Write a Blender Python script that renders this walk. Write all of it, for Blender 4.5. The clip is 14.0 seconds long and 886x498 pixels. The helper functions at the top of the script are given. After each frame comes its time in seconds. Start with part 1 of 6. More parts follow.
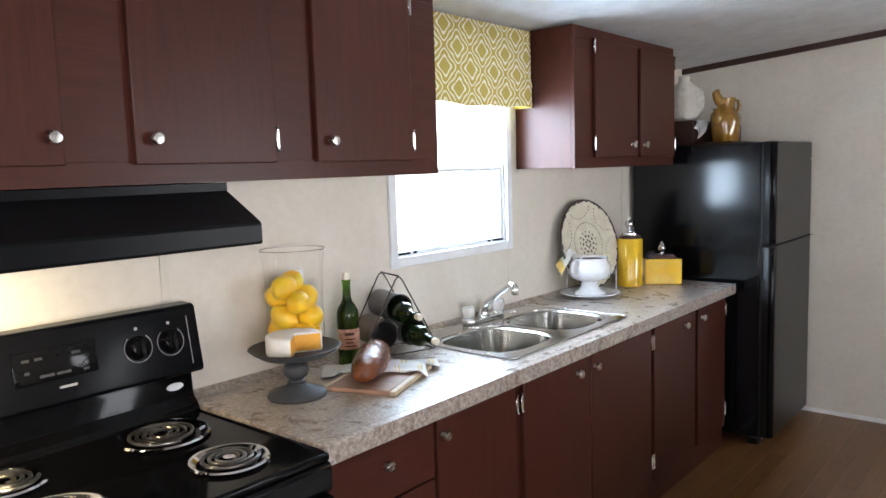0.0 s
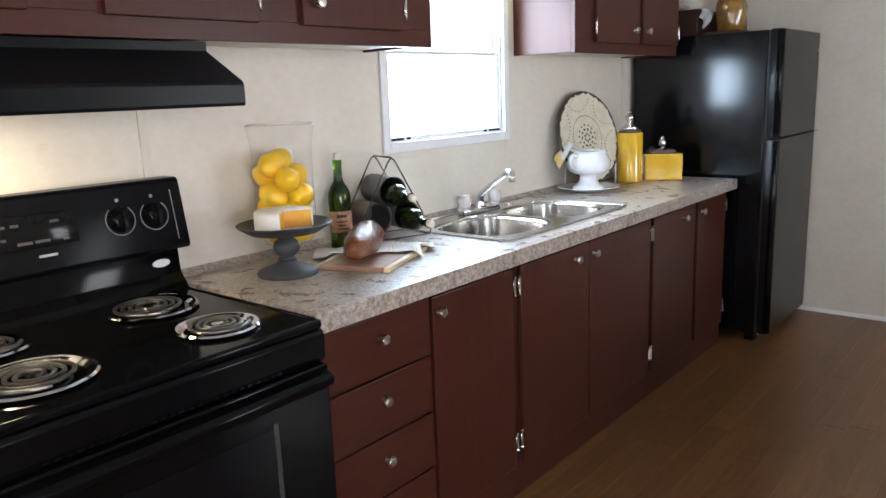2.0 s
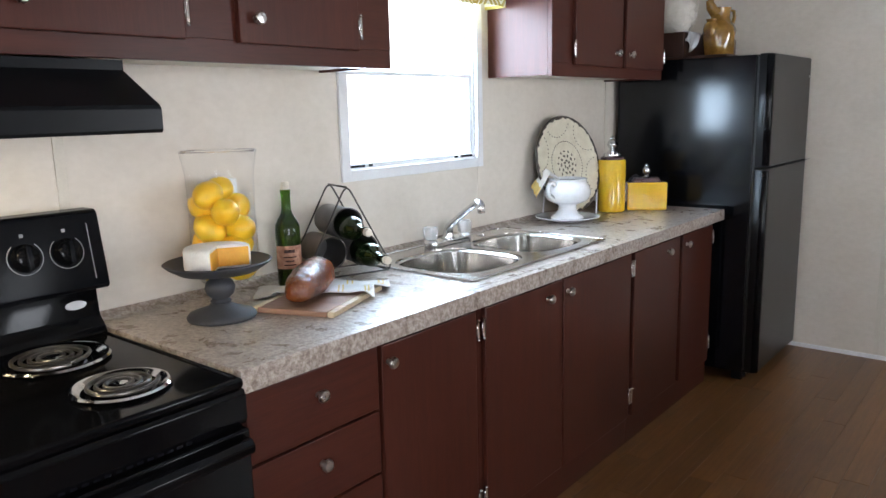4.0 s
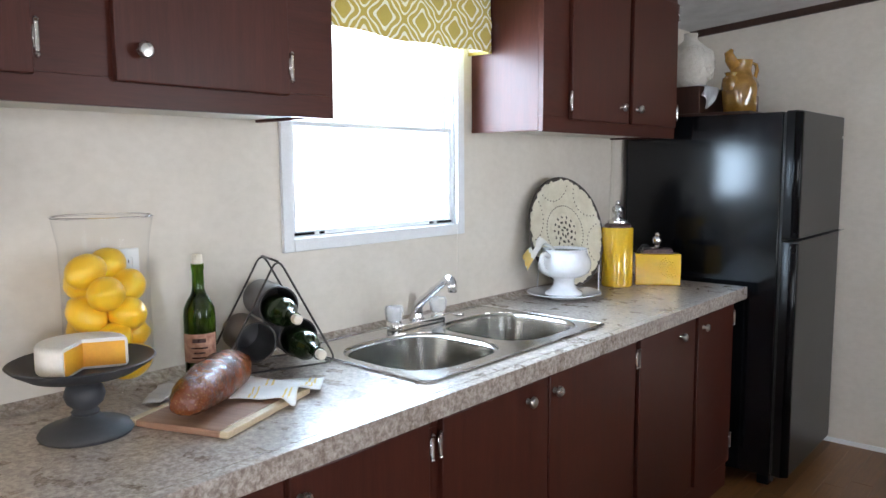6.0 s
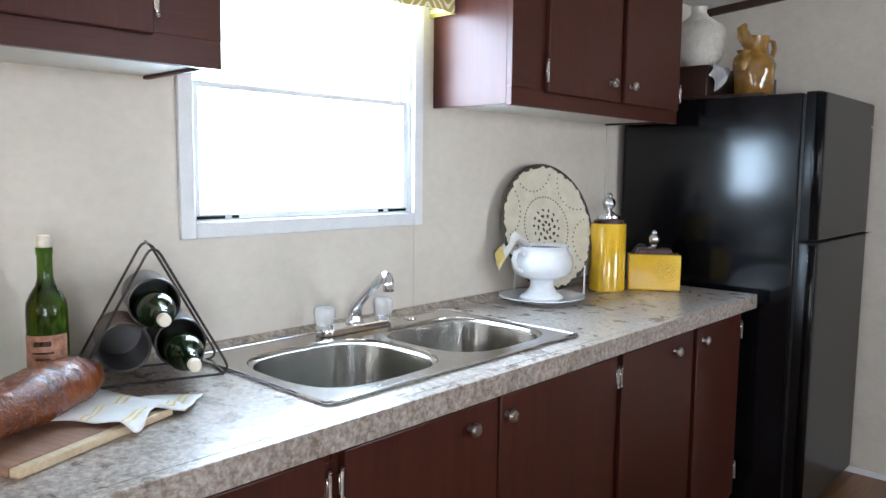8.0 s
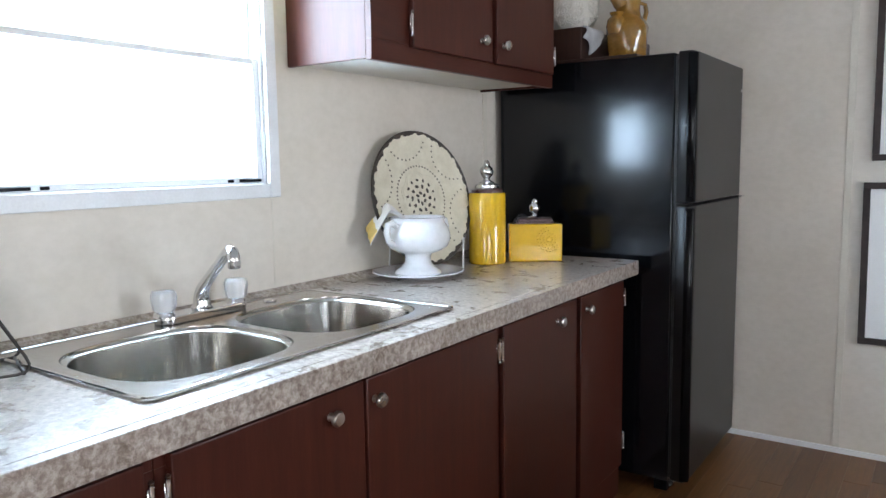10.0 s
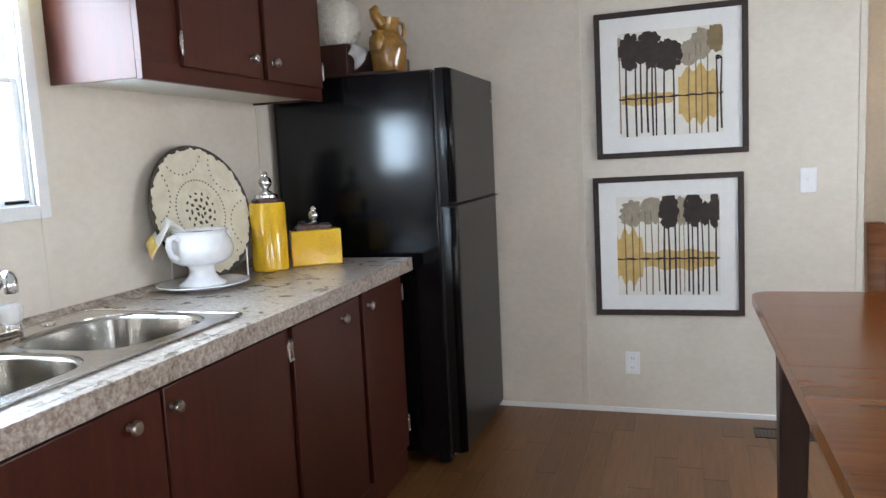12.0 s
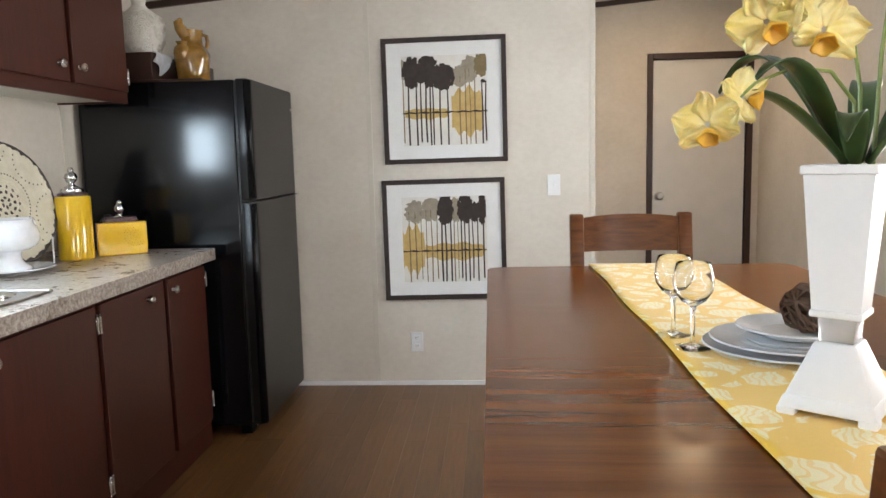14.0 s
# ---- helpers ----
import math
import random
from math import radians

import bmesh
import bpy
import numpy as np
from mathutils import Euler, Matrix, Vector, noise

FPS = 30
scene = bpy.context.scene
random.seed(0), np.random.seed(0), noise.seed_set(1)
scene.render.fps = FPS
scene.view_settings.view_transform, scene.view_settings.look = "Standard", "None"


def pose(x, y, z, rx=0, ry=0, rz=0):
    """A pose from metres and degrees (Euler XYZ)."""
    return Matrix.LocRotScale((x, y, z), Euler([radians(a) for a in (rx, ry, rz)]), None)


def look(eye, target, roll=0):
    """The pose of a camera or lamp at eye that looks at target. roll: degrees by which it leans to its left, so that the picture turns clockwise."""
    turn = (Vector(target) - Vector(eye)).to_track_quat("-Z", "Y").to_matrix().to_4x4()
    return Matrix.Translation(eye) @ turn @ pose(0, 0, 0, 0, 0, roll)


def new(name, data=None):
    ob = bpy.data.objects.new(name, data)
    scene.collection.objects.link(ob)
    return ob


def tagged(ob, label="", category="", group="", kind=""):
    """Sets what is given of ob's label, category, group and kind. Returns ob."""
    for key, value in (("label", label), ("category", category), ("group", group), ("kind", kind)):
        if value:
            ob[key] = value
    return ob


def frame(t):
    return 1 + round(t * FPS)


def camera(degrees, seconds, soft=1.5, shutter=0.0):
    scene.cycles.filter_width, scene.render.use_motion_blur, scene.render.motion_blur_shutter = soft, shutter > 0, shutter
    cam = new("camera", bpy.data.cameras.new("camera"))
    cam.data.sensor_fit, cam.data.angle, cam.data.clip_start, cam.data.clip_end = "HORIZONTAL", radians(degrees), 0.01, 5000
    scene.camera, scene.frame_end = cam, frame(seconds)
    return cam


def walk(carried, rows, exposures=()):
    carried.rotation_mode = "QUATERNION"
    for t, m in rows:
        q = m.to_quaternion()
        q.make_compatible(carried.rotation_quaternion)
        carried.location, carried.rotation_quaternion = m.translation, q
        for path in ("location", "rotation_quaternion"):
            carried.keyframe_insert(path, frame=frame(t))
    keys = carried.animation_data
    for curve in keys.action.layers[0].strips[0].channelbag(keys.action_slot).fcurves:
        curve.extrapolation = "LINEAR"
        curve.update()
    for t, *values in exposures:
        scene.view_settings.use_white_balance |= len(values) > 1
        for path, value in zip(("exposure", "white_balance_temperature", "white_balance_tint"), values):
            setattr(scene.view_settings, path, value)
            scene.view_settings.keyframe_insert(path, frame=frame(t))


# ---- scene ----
cam = camera(61.9, 14.0)
PATH = [
    (0, (2.003, -1.125, 1.574), (0.715, 0.39, 1.36), -1.8),
    (0.5, (1.995, -1.108, 1.529), (0.71, 0.401, 1.258), -2.1),
    (1, (1.975, -1.097, 1.486), (0.701, 0.409, 1.158), -2.0),
    (1.5, (1.968, -1.088, 1.448), (0.696, 0.408, 1.07), -2.1),
    (2, (1.962, -1.081, 1.411), (0.698, 0.413, 0.999), -2.2),
    (2.2, (1.959, -1.077, 1.402), (0.703, 0.42, 0.978), -1.8),
    (4.3, (1.902, -0.785, 1.447), (0.645, 0.732, 1.1), -1.2),
    (4.5, (1.907, -0.745, 1.461), (0.634, 0.762, 1.128), -0.9),
    (5, (1.872, -0.638, 1.456), (0.571, 0.855, 1.179), -0.7),
    (5.5, (1.799, -0.509, 1.441), (0.492, 0.986, 1.204), -0.6),
    (6, (1.747, -0.383, 1.438), (0.44, 1.115, 1.219), -0.4),
    (6.5, (1.703, -0.255, 1.411), (0.379, 1.231, 1.21), -0.1),
    (7, (1.682, -0.136, 1.389), (0.328, 1.323, 1.191), 0.2),
    (7.2, (1.673, -0.096, 1.387), (0.313, 1.356, 1.181), 0.5),
    (9.3, (1.646, 0.206, 1.3), (0.365, 1.727, 1.081), -0.4),
    (9.5, (1.629, 0.218, 1.293), (0.387, 1.769, 1.072), -0.6),
    (10, (1.6, 0.243, 1.288), (0.471, 1.877, 1.053), -0.9),
    (10.5, (1.564, 0.25, 1.286), (0.582, 1.975, 1.043), -1.4),
    (11, (1.587, 0.218, 1.3), (0.756, 2.02, 1.049), -2.1),
    (11.5, (1.633, 0.158, 1.306), (0.936, 2.016, 1.058), -2.4),
    (12, (1.689, 0.082, 1.308), (1.082, 1.972, 1.064), -2.8),
    (12.5, (1.767, -0.006, 1.306), (1.235, 1.906, 1.063), -2.9),
    (13, (1.821, -0.087, 1.296), (1.392, 1.851, 1.054), -2.6),
    (13.5, (1.864, -0.214, 1.282), (1.571, 1.75, 1.045), -2.1),
    (14, (1.899, -0.357, 1.284), (1.769, 1.624, 1.044), -1.4),
]
walk(cam, [(t, look(eye, target, roll)) for t, eye, target, roll in PATH],
     exposures=[(0, 0.0, 6380, 13), (5, 0.0, 6180, 12), (9.5, 0.02, 6080, 11), (11, 0.02, 6260, 12), (12, 0.0, 6420, 12), (14, 0.08, 6840, 12)])

# ---- world and light ----
world = bpy.data.worlds.new("sky")
scene.world = world
world.use_nodes = True
wn = world.node_tree.nodes
sky = wn.new("ShaderNodeTexSky")
sky.sky_type = "NISHITA"
sky.sun_disc = False
sky.sun_elevation, sky.sun_rotation = radians(78), radians(217)
world.node_tree.links.new(sky.outputs[0], wn["Background"].inputs[0])
wn["Background"].inputs[1].default_value = 0.12

sun_data = bpy.data.lights.new("sun", "SUN")
sun_data.energy, sun_data.angle, sun_data.color = 2.5, radians(0.6), (1.0, 0.95, 0.88)
sun = new("sun", sun_data)
sun.matrix_world = look((0, 0, 0), (-0.12, 0.16, -0.97))


def area(name, eye, target, sx, sy, watts, colour, spread=180):
    d = bpy.data.lights.new(name, "AREA")
    d.shape, d.size, d.size_y, d.energy, d.color, d.spread = "RECTANGLE", sx, sy, watts, colour, radians(spread)
    o = new(name, d)
    o.matrix_world = look(eye, target)
    return o


area("window_light_kitchen", (-0.072, 1.32, 1.64), (1, 1.32, 1.64), 0.74, 0.82, 70, (0.62, 0.82, 1.0))
# next two: side light from assumed windows out of view, placed by brightness
area("unseen_window_light_dining", (3.96, 2.285, 1.35), (0, 2.285, 1.35), 0.85, 1.15, 38, (0.92, 0.96, 1.0))
area("unseen_window_light_living", (3.96, -1.6, 1.3), (0, -1.6, 1.3), 1.6, 1.3, 66, (0.94, 0.96, 1.0))
# fill from behind the camera, added to brighten the picture wall
area("fill_light_end", (2.0, -4.62, 1.6), (2.0, 0, 1.6), 1.8, 1.15, 24, (0.94, 0.96, 1.0))
area("hall_lamp_light", (3.2, 4.45, 2.33), (3.2, 4.45, 0), 0.26, 0.26, 5.2, (1.0, 0.70, 0.40))
# warm fill added over the living side; no lamp is known there
area("living_fill_light", (2.5, -1.9, 2.28), (2.5, -1.9, 0), 0.3, 0.3, 8, (1.0, 0.78, 0.52))
area("hood_lamp_light", (0.25, -0.60, 1.400), (0.10, -0.60, 0), 0.12, 0.08, 4.3, (1.0, 0.80, 0.46))


# ---- materials ----
def nodes(name):
    m = bpy.data.materials.new(name)
    m.use_nodes = True
    nt = m.node_tree
    return m, nt, nt.nodes["Principled BSDF"]


def setv(b, **kw):
    for k, v in kw.items():
        b.inputs[k.replace("_", " ")].default_value = v


def noise_node(nt, scale, detail=4, rough=0.55, stretch=(1, 1, 1), dist=0.0, coords="Object"):
    tc = nt.nodes.new("ShaderNodeTexCoord")
    mp = nt.nodes.new("ShaderNodeMapping")
    mp.inputs["Scale"].default_value = stretch
    n = nt.nodes.new("ShaderNodeTexNoise")
    n.inputs["Scale"].default_value, n.inputs["Detail"].default_value = scale, detail
    n.inputs["Roughness"].default_value, n.inputs["Distortion"].default_value = rough, dist
    nt.links.new(tc.outputs[coords], mp.inputs[0])
    nt.links.new(mp.outputs[0], n.inputs["Vector"])
    return n


def ramp(nt, src, stops):
    r = nt.nodes.new("ShaderNodeValToRGB")
    els = r.color_ramp.elements
    els[0].position, els[0].color = stops[0][0], (*stops[0][1], 1)
    els[1].position, els[1].color = stops[-1][0], (*stops[-1][1], 1)
    for p, c in stops[1:-1]:
        e = els.new(p)
        e.color = (*c, 1)
    nt.links.new(src, r.inputs[0])
    return r.outputs[0]


def mixc(nt, a, b, fac, mode="MIX"):
    m = nt.nodes.new("ShaderNodeMix")
    m.data_type, m.blend_type = "RGBA", mode
    for sock, v in ((m.inputs[0], fac), (m.inputs[6], a), (m.inputs[7], b)):
        if isinstance(v, (int, float)):
            sock.default_value = v
        elif isinstance(v, tuple):
            sock.default_value = (*v, 1)
        else:
            nt.links.new(v, sock)
    return m.outputs[2]


def bump(nt, b, src, strength, dist=0.002):
    n = nt.nodes.new("ShaderNodeBump")
    n.inputs["Strength"].default_value, n.inputs["Distance"].default_value = strength, dist
    nt.links.new(src, n.inputs["Height"])
    nt.links.new(n.outputs[0], b.inputs["Normal"])


def rough_var(nt, b, src, lo, hi):
    r = nt.nodes.new("ShaderNodeMapRange")
    r.inputs["To Min"].default_value, r.inputs["To Max"].default_value = lo, hi
    nt.links.new(src, r.inputs[0])
    nt.links.new(r.outputs[0], b.inputs["Roughness"])


def surface(name, a, c, rough=0.5, scale=20, fine=160, metallic=0.0, b_str=0.1, stretch=(1, 1, 1), rvar=0.06, grain=0.93, **kw):
    """A surface whose colour drifts between a and c at two scales, with a fine relief."""
    m, nt, b = nodes(name)
    n1, n2 = noise_node(nt, scale, 5, 0.6, stretch), noise_node(nt, fine, 3, 0.5, stretch)
    col = ramp(nt, n1.outputs[0], [(0.3, a), (0.7, c)])
    col = mixc(nt, col, ramp(nt, n2.outputs[0], [(0.3, (grain, grain, grain)), (0.7, (1, 1, 1))]), 1.0, "MULTIPLY")
    nt.links.new(col, b.inputs["Base Color"])
    setv(b, Metallic=metallic, **kw)
    rough_var(nt, b, n1.outputs[0], max(0.02, rough - rvar), rough + rvar)
    if b_str:
        bump(nt, b, n2.outputs[0], b_str, 0.001)
    return m


def wood(name, dark, mid, light, rough, along="z", scale=6, b_str=0.12, coat=0.0, per_object=0.0, streak=0.6, spec=0.5):
    m, nt, b = nodes(name)
    st = {"z": (14, 14, 0.9), "y": (14, 0.9, 14), "x": (0.9, 14, 14)}[along]
    n1 = noise_node(nt, scale, 6, 0.6, st, 0.6)
    n2 = noise_node(nt, scale * 7, 4, 0.6, st)
    n3 = noise_node(nt, 2.3, 3, 0.5)
    col = ramp(nt, n1.outputs[0], [(0.28, dark), (0.5, mid), (0.74, light)])
    col = mixc(nt, col, ramp(nt, n2.outputs[0], [(0.35, (0.72, 0.72, 0.72)), (0.65, (1, 1, 1))]), streak, "MULTIPLY")
    col = mixc(nt, col, ramp(nt, n3.outputs[0], [(0.3, (0.84, 0.84, 0.84)), (0.7, (1, 1, 1))]), 1.0, "MULTIPLY")
    if per_object:
        oi = nt.nodes.new("ShaderNodeObjectInfo")
        lo = 1 - per_object
        col = mixc(nt, col, ramp(nt, oi.outputs["Random"], [(0, (lo, lo, lo)), (1, (1, 1, 1))]), 1.0, "MULTIPLY")
    nt.links.new(col, b.inputs["Base Color"])
    rough_var(nt, b, n1.outputs[0], rough - 0.05, rough + 0.07)
    setv(b, Coat_Weight=coat, Coat_Roughness=0.12, Specular_IOR_Level=spec)
    bump(nt, b, n2.outputs[0], b_str, 0.0008)
    return m


M_CAB = wood("cabinet_wood", (0.054, 0.0138, 0.0086), (0.067, 0.0172, 0.0106), (0.080, 0.0212, 0.0128), 0.36, "z", 3.2, 0.05, spec=0.27)
M_CABX = wood("cabinet_wood_level", (0.054, 0.0138, 0.0086), (0.067, 0.0172, 0.0106), (0.080, 0.0212, 0.0128), 0.36, "y", 3.2, 0.05, spec=0.27)
M_CABIN = surface("cabinet_underside", (0.70, 0.67, 0.60), (0.76, 0.73, 0.67), 0.6, 8, 90)
M_FLOOR = wood("floor_plank", (0.145, 0.062, 0.0195), (0.200, 0.090, 0.030), (0.250, 0.118, 0.042), 0.30, "y", 4.5, 0.04, 0.0, 0.26)
M_TABLE = wood("table_wood", (0.120, 0.034, 0.0068), (0.170, 0.049, 0.0096), (0.220, 0.068, 0.0132), 0.21, "x", 1.6, 0.002, 0.0, 0.0, 0.42, 0.30)
M_CHAIR = wood("chair_wood", (0.070, 0.022, 0.0065), (0.125, 0.041, 0.0115), (0.180, 0.064, 0.0190), 0.30, "x", 5, 0.04, 0.0, 0.0, 0.4, 0.3)
M_TRIM = wood("dark_trim", (0.030, 0.012, 0.008), (0.042, 0.017, 0.011), (0.055, 0.022, 0.014), 0.42, "z", 5)
M_BOARD = wood("board_wood", (0.26, 0.135, 0.085), (0.36, 0.20, 0.13), (0.46, 0.29, 0.20), 0.5, "x", 5)
M_BOARDL = wood("board_wood_light", (0.58, 0.44, 0.27), (0.68, 0.54, 0.35), (0.75, 0.62, 0.42), 0.5, "x", 5)

# wall board: beige printed vinyl with soft clouding
M_WALL, nt, b = nodes("wall_vinyl")
n1, n2, n3 = noise_node(nt, 3.2, 5, 0.6), noise_node(nt, 26, 4, 0.65, (1, 1, 1.6)), noise_node(nt, 420, 2, 0.5, (1, 1, 0.4))
c = ramp(nt, n1.outputs[0], [(0.3, (0.625, 0.575, 0.500)), (0.7, (0.695, 0.645, 0.572))])
c = mixc(nt, c, ramp(nt, n2.outputs[0], [(0.35, (0.94, 0.937, 0.93)), (0.62, (1, 1, 1))]), 0.9, "MULTIPLY")
nt.links.new(c, b.inputs["Base Color"])
setv(b, Roughness=0.52)
bump(nt, b, n3.outputs[0], 0.10, 0.0006)

M_BATTEN = surface("batten", (0.60, 0.56, 0.48), (0.66, 0.62, 0.54), 0.5, 10, 200)

# ceiling: sprayed texture
M_CEIL, nt, b = nodes("ceiling_spray")
n1, n2, n3 = noise_node(nt, 2.0, 4), noise_node(nt, 42, 5, 0.7), noise_node(nt, 9, 4, 0.6)
c = ramp(nt, n3.outputs[0], [(0.3, (0.56, 0.555, 0.545)), (0.7, (0.68, 0.675, 0.665))])
nt.links.new(c, b.inputs["Base Color"])
setv(b, Roughness=0.9)
bump(nt, b, n2.outputs[0], 0.7, 0.008)

# worktop laminate: brown-grey mottled stone print
M_TOP, nt, b = nodes("worktop_laminate")
n1, n2, n3 = noise_node(nt, 15, 5, 0.62, dist=0.4), noise_node(nt, 70, 6, 0.72, dist=0.35), noise_node(nt, 170, 3, 0.6)
c = ramp(nt, n2.outputs[0], [(0.38, (0.235, 0.190, 0.162)), (0.47, (0.325, 0.277, 0.242)), (0.53, (0.425, 0.375, 0.336)), (0.63, (0.53, 0.48, 0.438))])
c = mixc(nt, c, ramp(nt, n1.outputs[0], [(0.42, (0.82, 0.80, 0.78)), (0.58, (1, 1, 1))]), 0.85, "MULTIPLY")
c = mixc(nt, c, ramp(nt, n3.outputs[0], [(0.42, (0.76, 0.73, 0.70)), (0.56, (1, 1, 1))]), 0.6, "MULTIPLY")
nt.links.new(c, b.inputs["Base Color"])
rough_var(nt, b, n1.outputs[0], 0.25, 0.31)
setv(b, Specular_IOR_Level=0.46)
bump(nt, b, n3.outputs[0], 0.03, 0.0004)

M_WHITE = surface("white_paint", (0.76, 0.77, 0.78), (0.82, 0.83, 0.84), 0.38, 5, 90, b_str=0.02, grain=0.985)
M_VINYL = surface("window_vinyl", (0.72, 0.74, 0.76), (0.79, 0.81, 0.83), 0.4, 15, 160, b_str=0.03)
M_DOORP = surface("door_panel", (0.68, 0.675, 0.66), (0.74, 0.735, 0.72), 0.5, 6, 180)
M_BLACK = surface("black_enamel", (0.0022, 0.0022, 0.0026), (0.0036, 0.0036, 0.0042), 0.10, 5, 200, b_str=0.01, rvar=0.03, Specular_IOR_Level=0.13)
M_BLACKM = surface("black_satin", (0.003, 0.0033, 0.0045), (0.0046, 0.005, 0.0066), 0.24, 8, 260, b_str=0.05, Specular_IOR_Level=0.09)
M_HOOD = surface("hood_enamel", (0.0045, 0.0048, 0.0055), (0.0065, 0.007, 0.008), 0.30, 6, 240, b_str=0.03, Specular_IOR_Level=0.13)
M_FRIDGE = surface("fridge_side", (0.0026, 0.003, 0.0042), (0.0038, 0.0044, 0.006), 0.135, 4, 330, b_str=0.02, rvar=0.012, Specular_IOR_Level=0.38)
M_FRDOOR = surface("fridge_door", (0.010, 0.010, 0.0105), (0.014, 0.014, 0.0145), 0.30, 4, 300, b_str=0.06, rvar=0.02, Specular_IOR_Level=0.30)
M_DARKGL = surface("dark_glass", (0.003, 0.003, 0.004), (0.0045, 0.0045, 0.0055), 0.10, 3, 90, b_str=0, rvar=0.02, Specular_IOR_Level=0.15)
M_EDGE = surface("dim_grey", (0.030, 0.030, 0.033), (0.045, 0.045, 0.05), 0.5, 30, 200)
M_GREYP = surface("grey_print", (0.30, 0.30, 0.31), (0.36, 0.36, 0.37), 0.5, 30, 200)
M_CHROME = surface("chrome", (0.72, 0.72, 0.73), (0.80, 0.80, 0.81), 0.10, 12, 120, 1.0, 0.01, rvar=0.03)
M_NICKEL = surface("satin_nickel", (0.52, 0.50, 0.48), (0.62, 0.60, 0.57), 0.28, 20, 300, 1.0, 0.03)
M_STEEL = surface("brushed_steel", (0.44, 0.425, 0.40), (0.54, 0.525, 0.50), 0.17, 8, 220, 1.0, 0.0, (6, 6, 0.8), rvar=0.04)
M_COIL = surface("coil_iron", (0.09, 0.085, 0.08), (0.16, 0.15, 0.14), 0.3, 30, 200, 0.8, 0.1)
M_WIRE = surface("dark_wire", (0.05, 0.045, 0.042), (0.10, 0.09, 0.082), 0.34, 30, 200, 0.85, 0.05)
M_GREYPOT = surface("weathered_grey_paint", (0.026, 0.027, 0.031), (0.05, 0.051, 0.057), 0.55, 18, 120, b_str=0.2)
M_LEMON = surface("lemon_peel", (0.80, 0.46, 0.012), (0.88, 0.57, 0.03), 0.36, 10, 330, b_str=0.35, Subsurface_Weight=0.08)
M_RIND = surface("cheese_rind", (0.70, 0.67, 0.64), (0.80, 0.78, 0.75), 0.6, 14, 120, b_str=0.2)
M_CHEESE = surface("orange_cheese", (0.80, 0.32, 0.016), (0.88, 0.42, 0.03), 0.5, 12, 140, b_str=0.12, Subsurface_Weight=0.1)
M_YELLOW = surface("yellow_glaze", (0.72, 0.42, 0.012), (0.80, 0.50, 0.022), 0.13, 9, 80, b_str=0.04, Coat_Weight=0.5)
M_AMBER = surface("amber_glaze", (0.20, 0.098, 0.014), (0.37, 0.195, 0.036), 0.15, 22, 90, b_str=0.1, Coat_Weight=0.6)
M_BRONZE = surface("brown_lid", (0.045, 0.018, 0.015), (0.08, 0.035, 0.028), 0.28, 20, 120, 0.2)
M_CERAM = surface("white_ceramic", (0.76, 0.77, 0.79), (0.82, 0.83, 0.85), 0.16, 9, 60, b_str=0.02, Coat_Weight=0.3)
M_PLATE = surface("grey_white_plate", (0.58, 0.59, 0.60), (0.66, 0.67, 0.68), 0.2, 9, 60, b_str=0.02)
M_CREAM = surface("crackled_cream", (0.62, 0.57, 0.44), (0.74, 0.70, 0.57), 0.42, 16, 110, b_str=0.25)
M_RIM = surface("dark_worn_rim", (0.03, 0.025, 0.02), (0.07, 0.055, 0.045), 0.5, 40, 150, b_str=0.3)
M_LACE = surface("carved_white", (0.60, 0.56, 0.49), (0.74, 0.71, 0.65), 0.6, 24, 140, b_str=0.3)
M_CLOTH = surface("white_linen", (0.68, 0.67, 0.65), (0.78, 0.77, 0.75), 0.85, 18, 700, b_str=0.35)
M_CLOTHY = surface("yellow_linen", (0.70, 0.50, 0.14), (0.78, 0.60, 0.24), 0.85, 18, 700, b_str=0.35)
M_CLOTHG = surface("grey_linen", (0.40, 0.41, 0.43), (0.52, 0.53, 0.55), 0.85, 18, 700, b_str=0.35)
M_CORK = surface("pale_cork", (0.62, 0.55, 0.44), (0.74, 0.68, 0.58), 0.7, 40, 200)
M_LABEL = surface("bottle_label", (0.26, 0.10, 0.06), (0.62, 0.36, 0.25), 0.55, 60, 200)
M_DARKIN = surface("tube_inside", (0.022, 0.021, 0.021), (0.042, 0.040, 0.040), 0.34, 20, 100)
M_LEATHER = surface("grey_leather", (0.075, 0.070, 0.072), (0.125, 0.118, 0.12), 0.36, 25, 240, b_str=0.3)
M_LEATHERB = surface("brown_leather", (0.13, 0.092, 0.072), (0.20, 0.152, 0.125), 0.40, 25, 240, b_str=0.3)
M_MAT = surface("picture_mount", (0.76, 0.76, 0.75), (0.80, 0.80, 0.79), 0.8, 12, 300)
M_PRINT = surface("print_ground", (0.68, 0.66, 0.61), (0.76, 0.74, 0.70), 0.7, 14, 120, b_str=0.02)
M_OCHRE = surface("print_ochre", (0.50, 0.32, 0.10), (0.62, 0.44, 0.18), 0.7, 16, 90, b_str=0.02)
M_TAUPE = surface("print_taupe", (0.26, 0.22, 0.165), (0.36, 0.31, 0.24), 0.7, 26, 90, b_str=0.02)
M_UMBER = surface("print_umber", (0.022, 0.014, 0.012), (0.045, 0.03, 0.026), 0.7, 26, 90, b_str=0.02)
M_OLIVE = surface("print_olive", (0.16, 0.115, 0.055), (0.24, 0.18, 0.09), 0.7, 26, 90, b_str=0.02)
M_TWIG = surface("twig", (0.055, 0.028, 0.016), (0.12, 0.065, 0.038), 0.75, 40, 200, b_str=0.4)
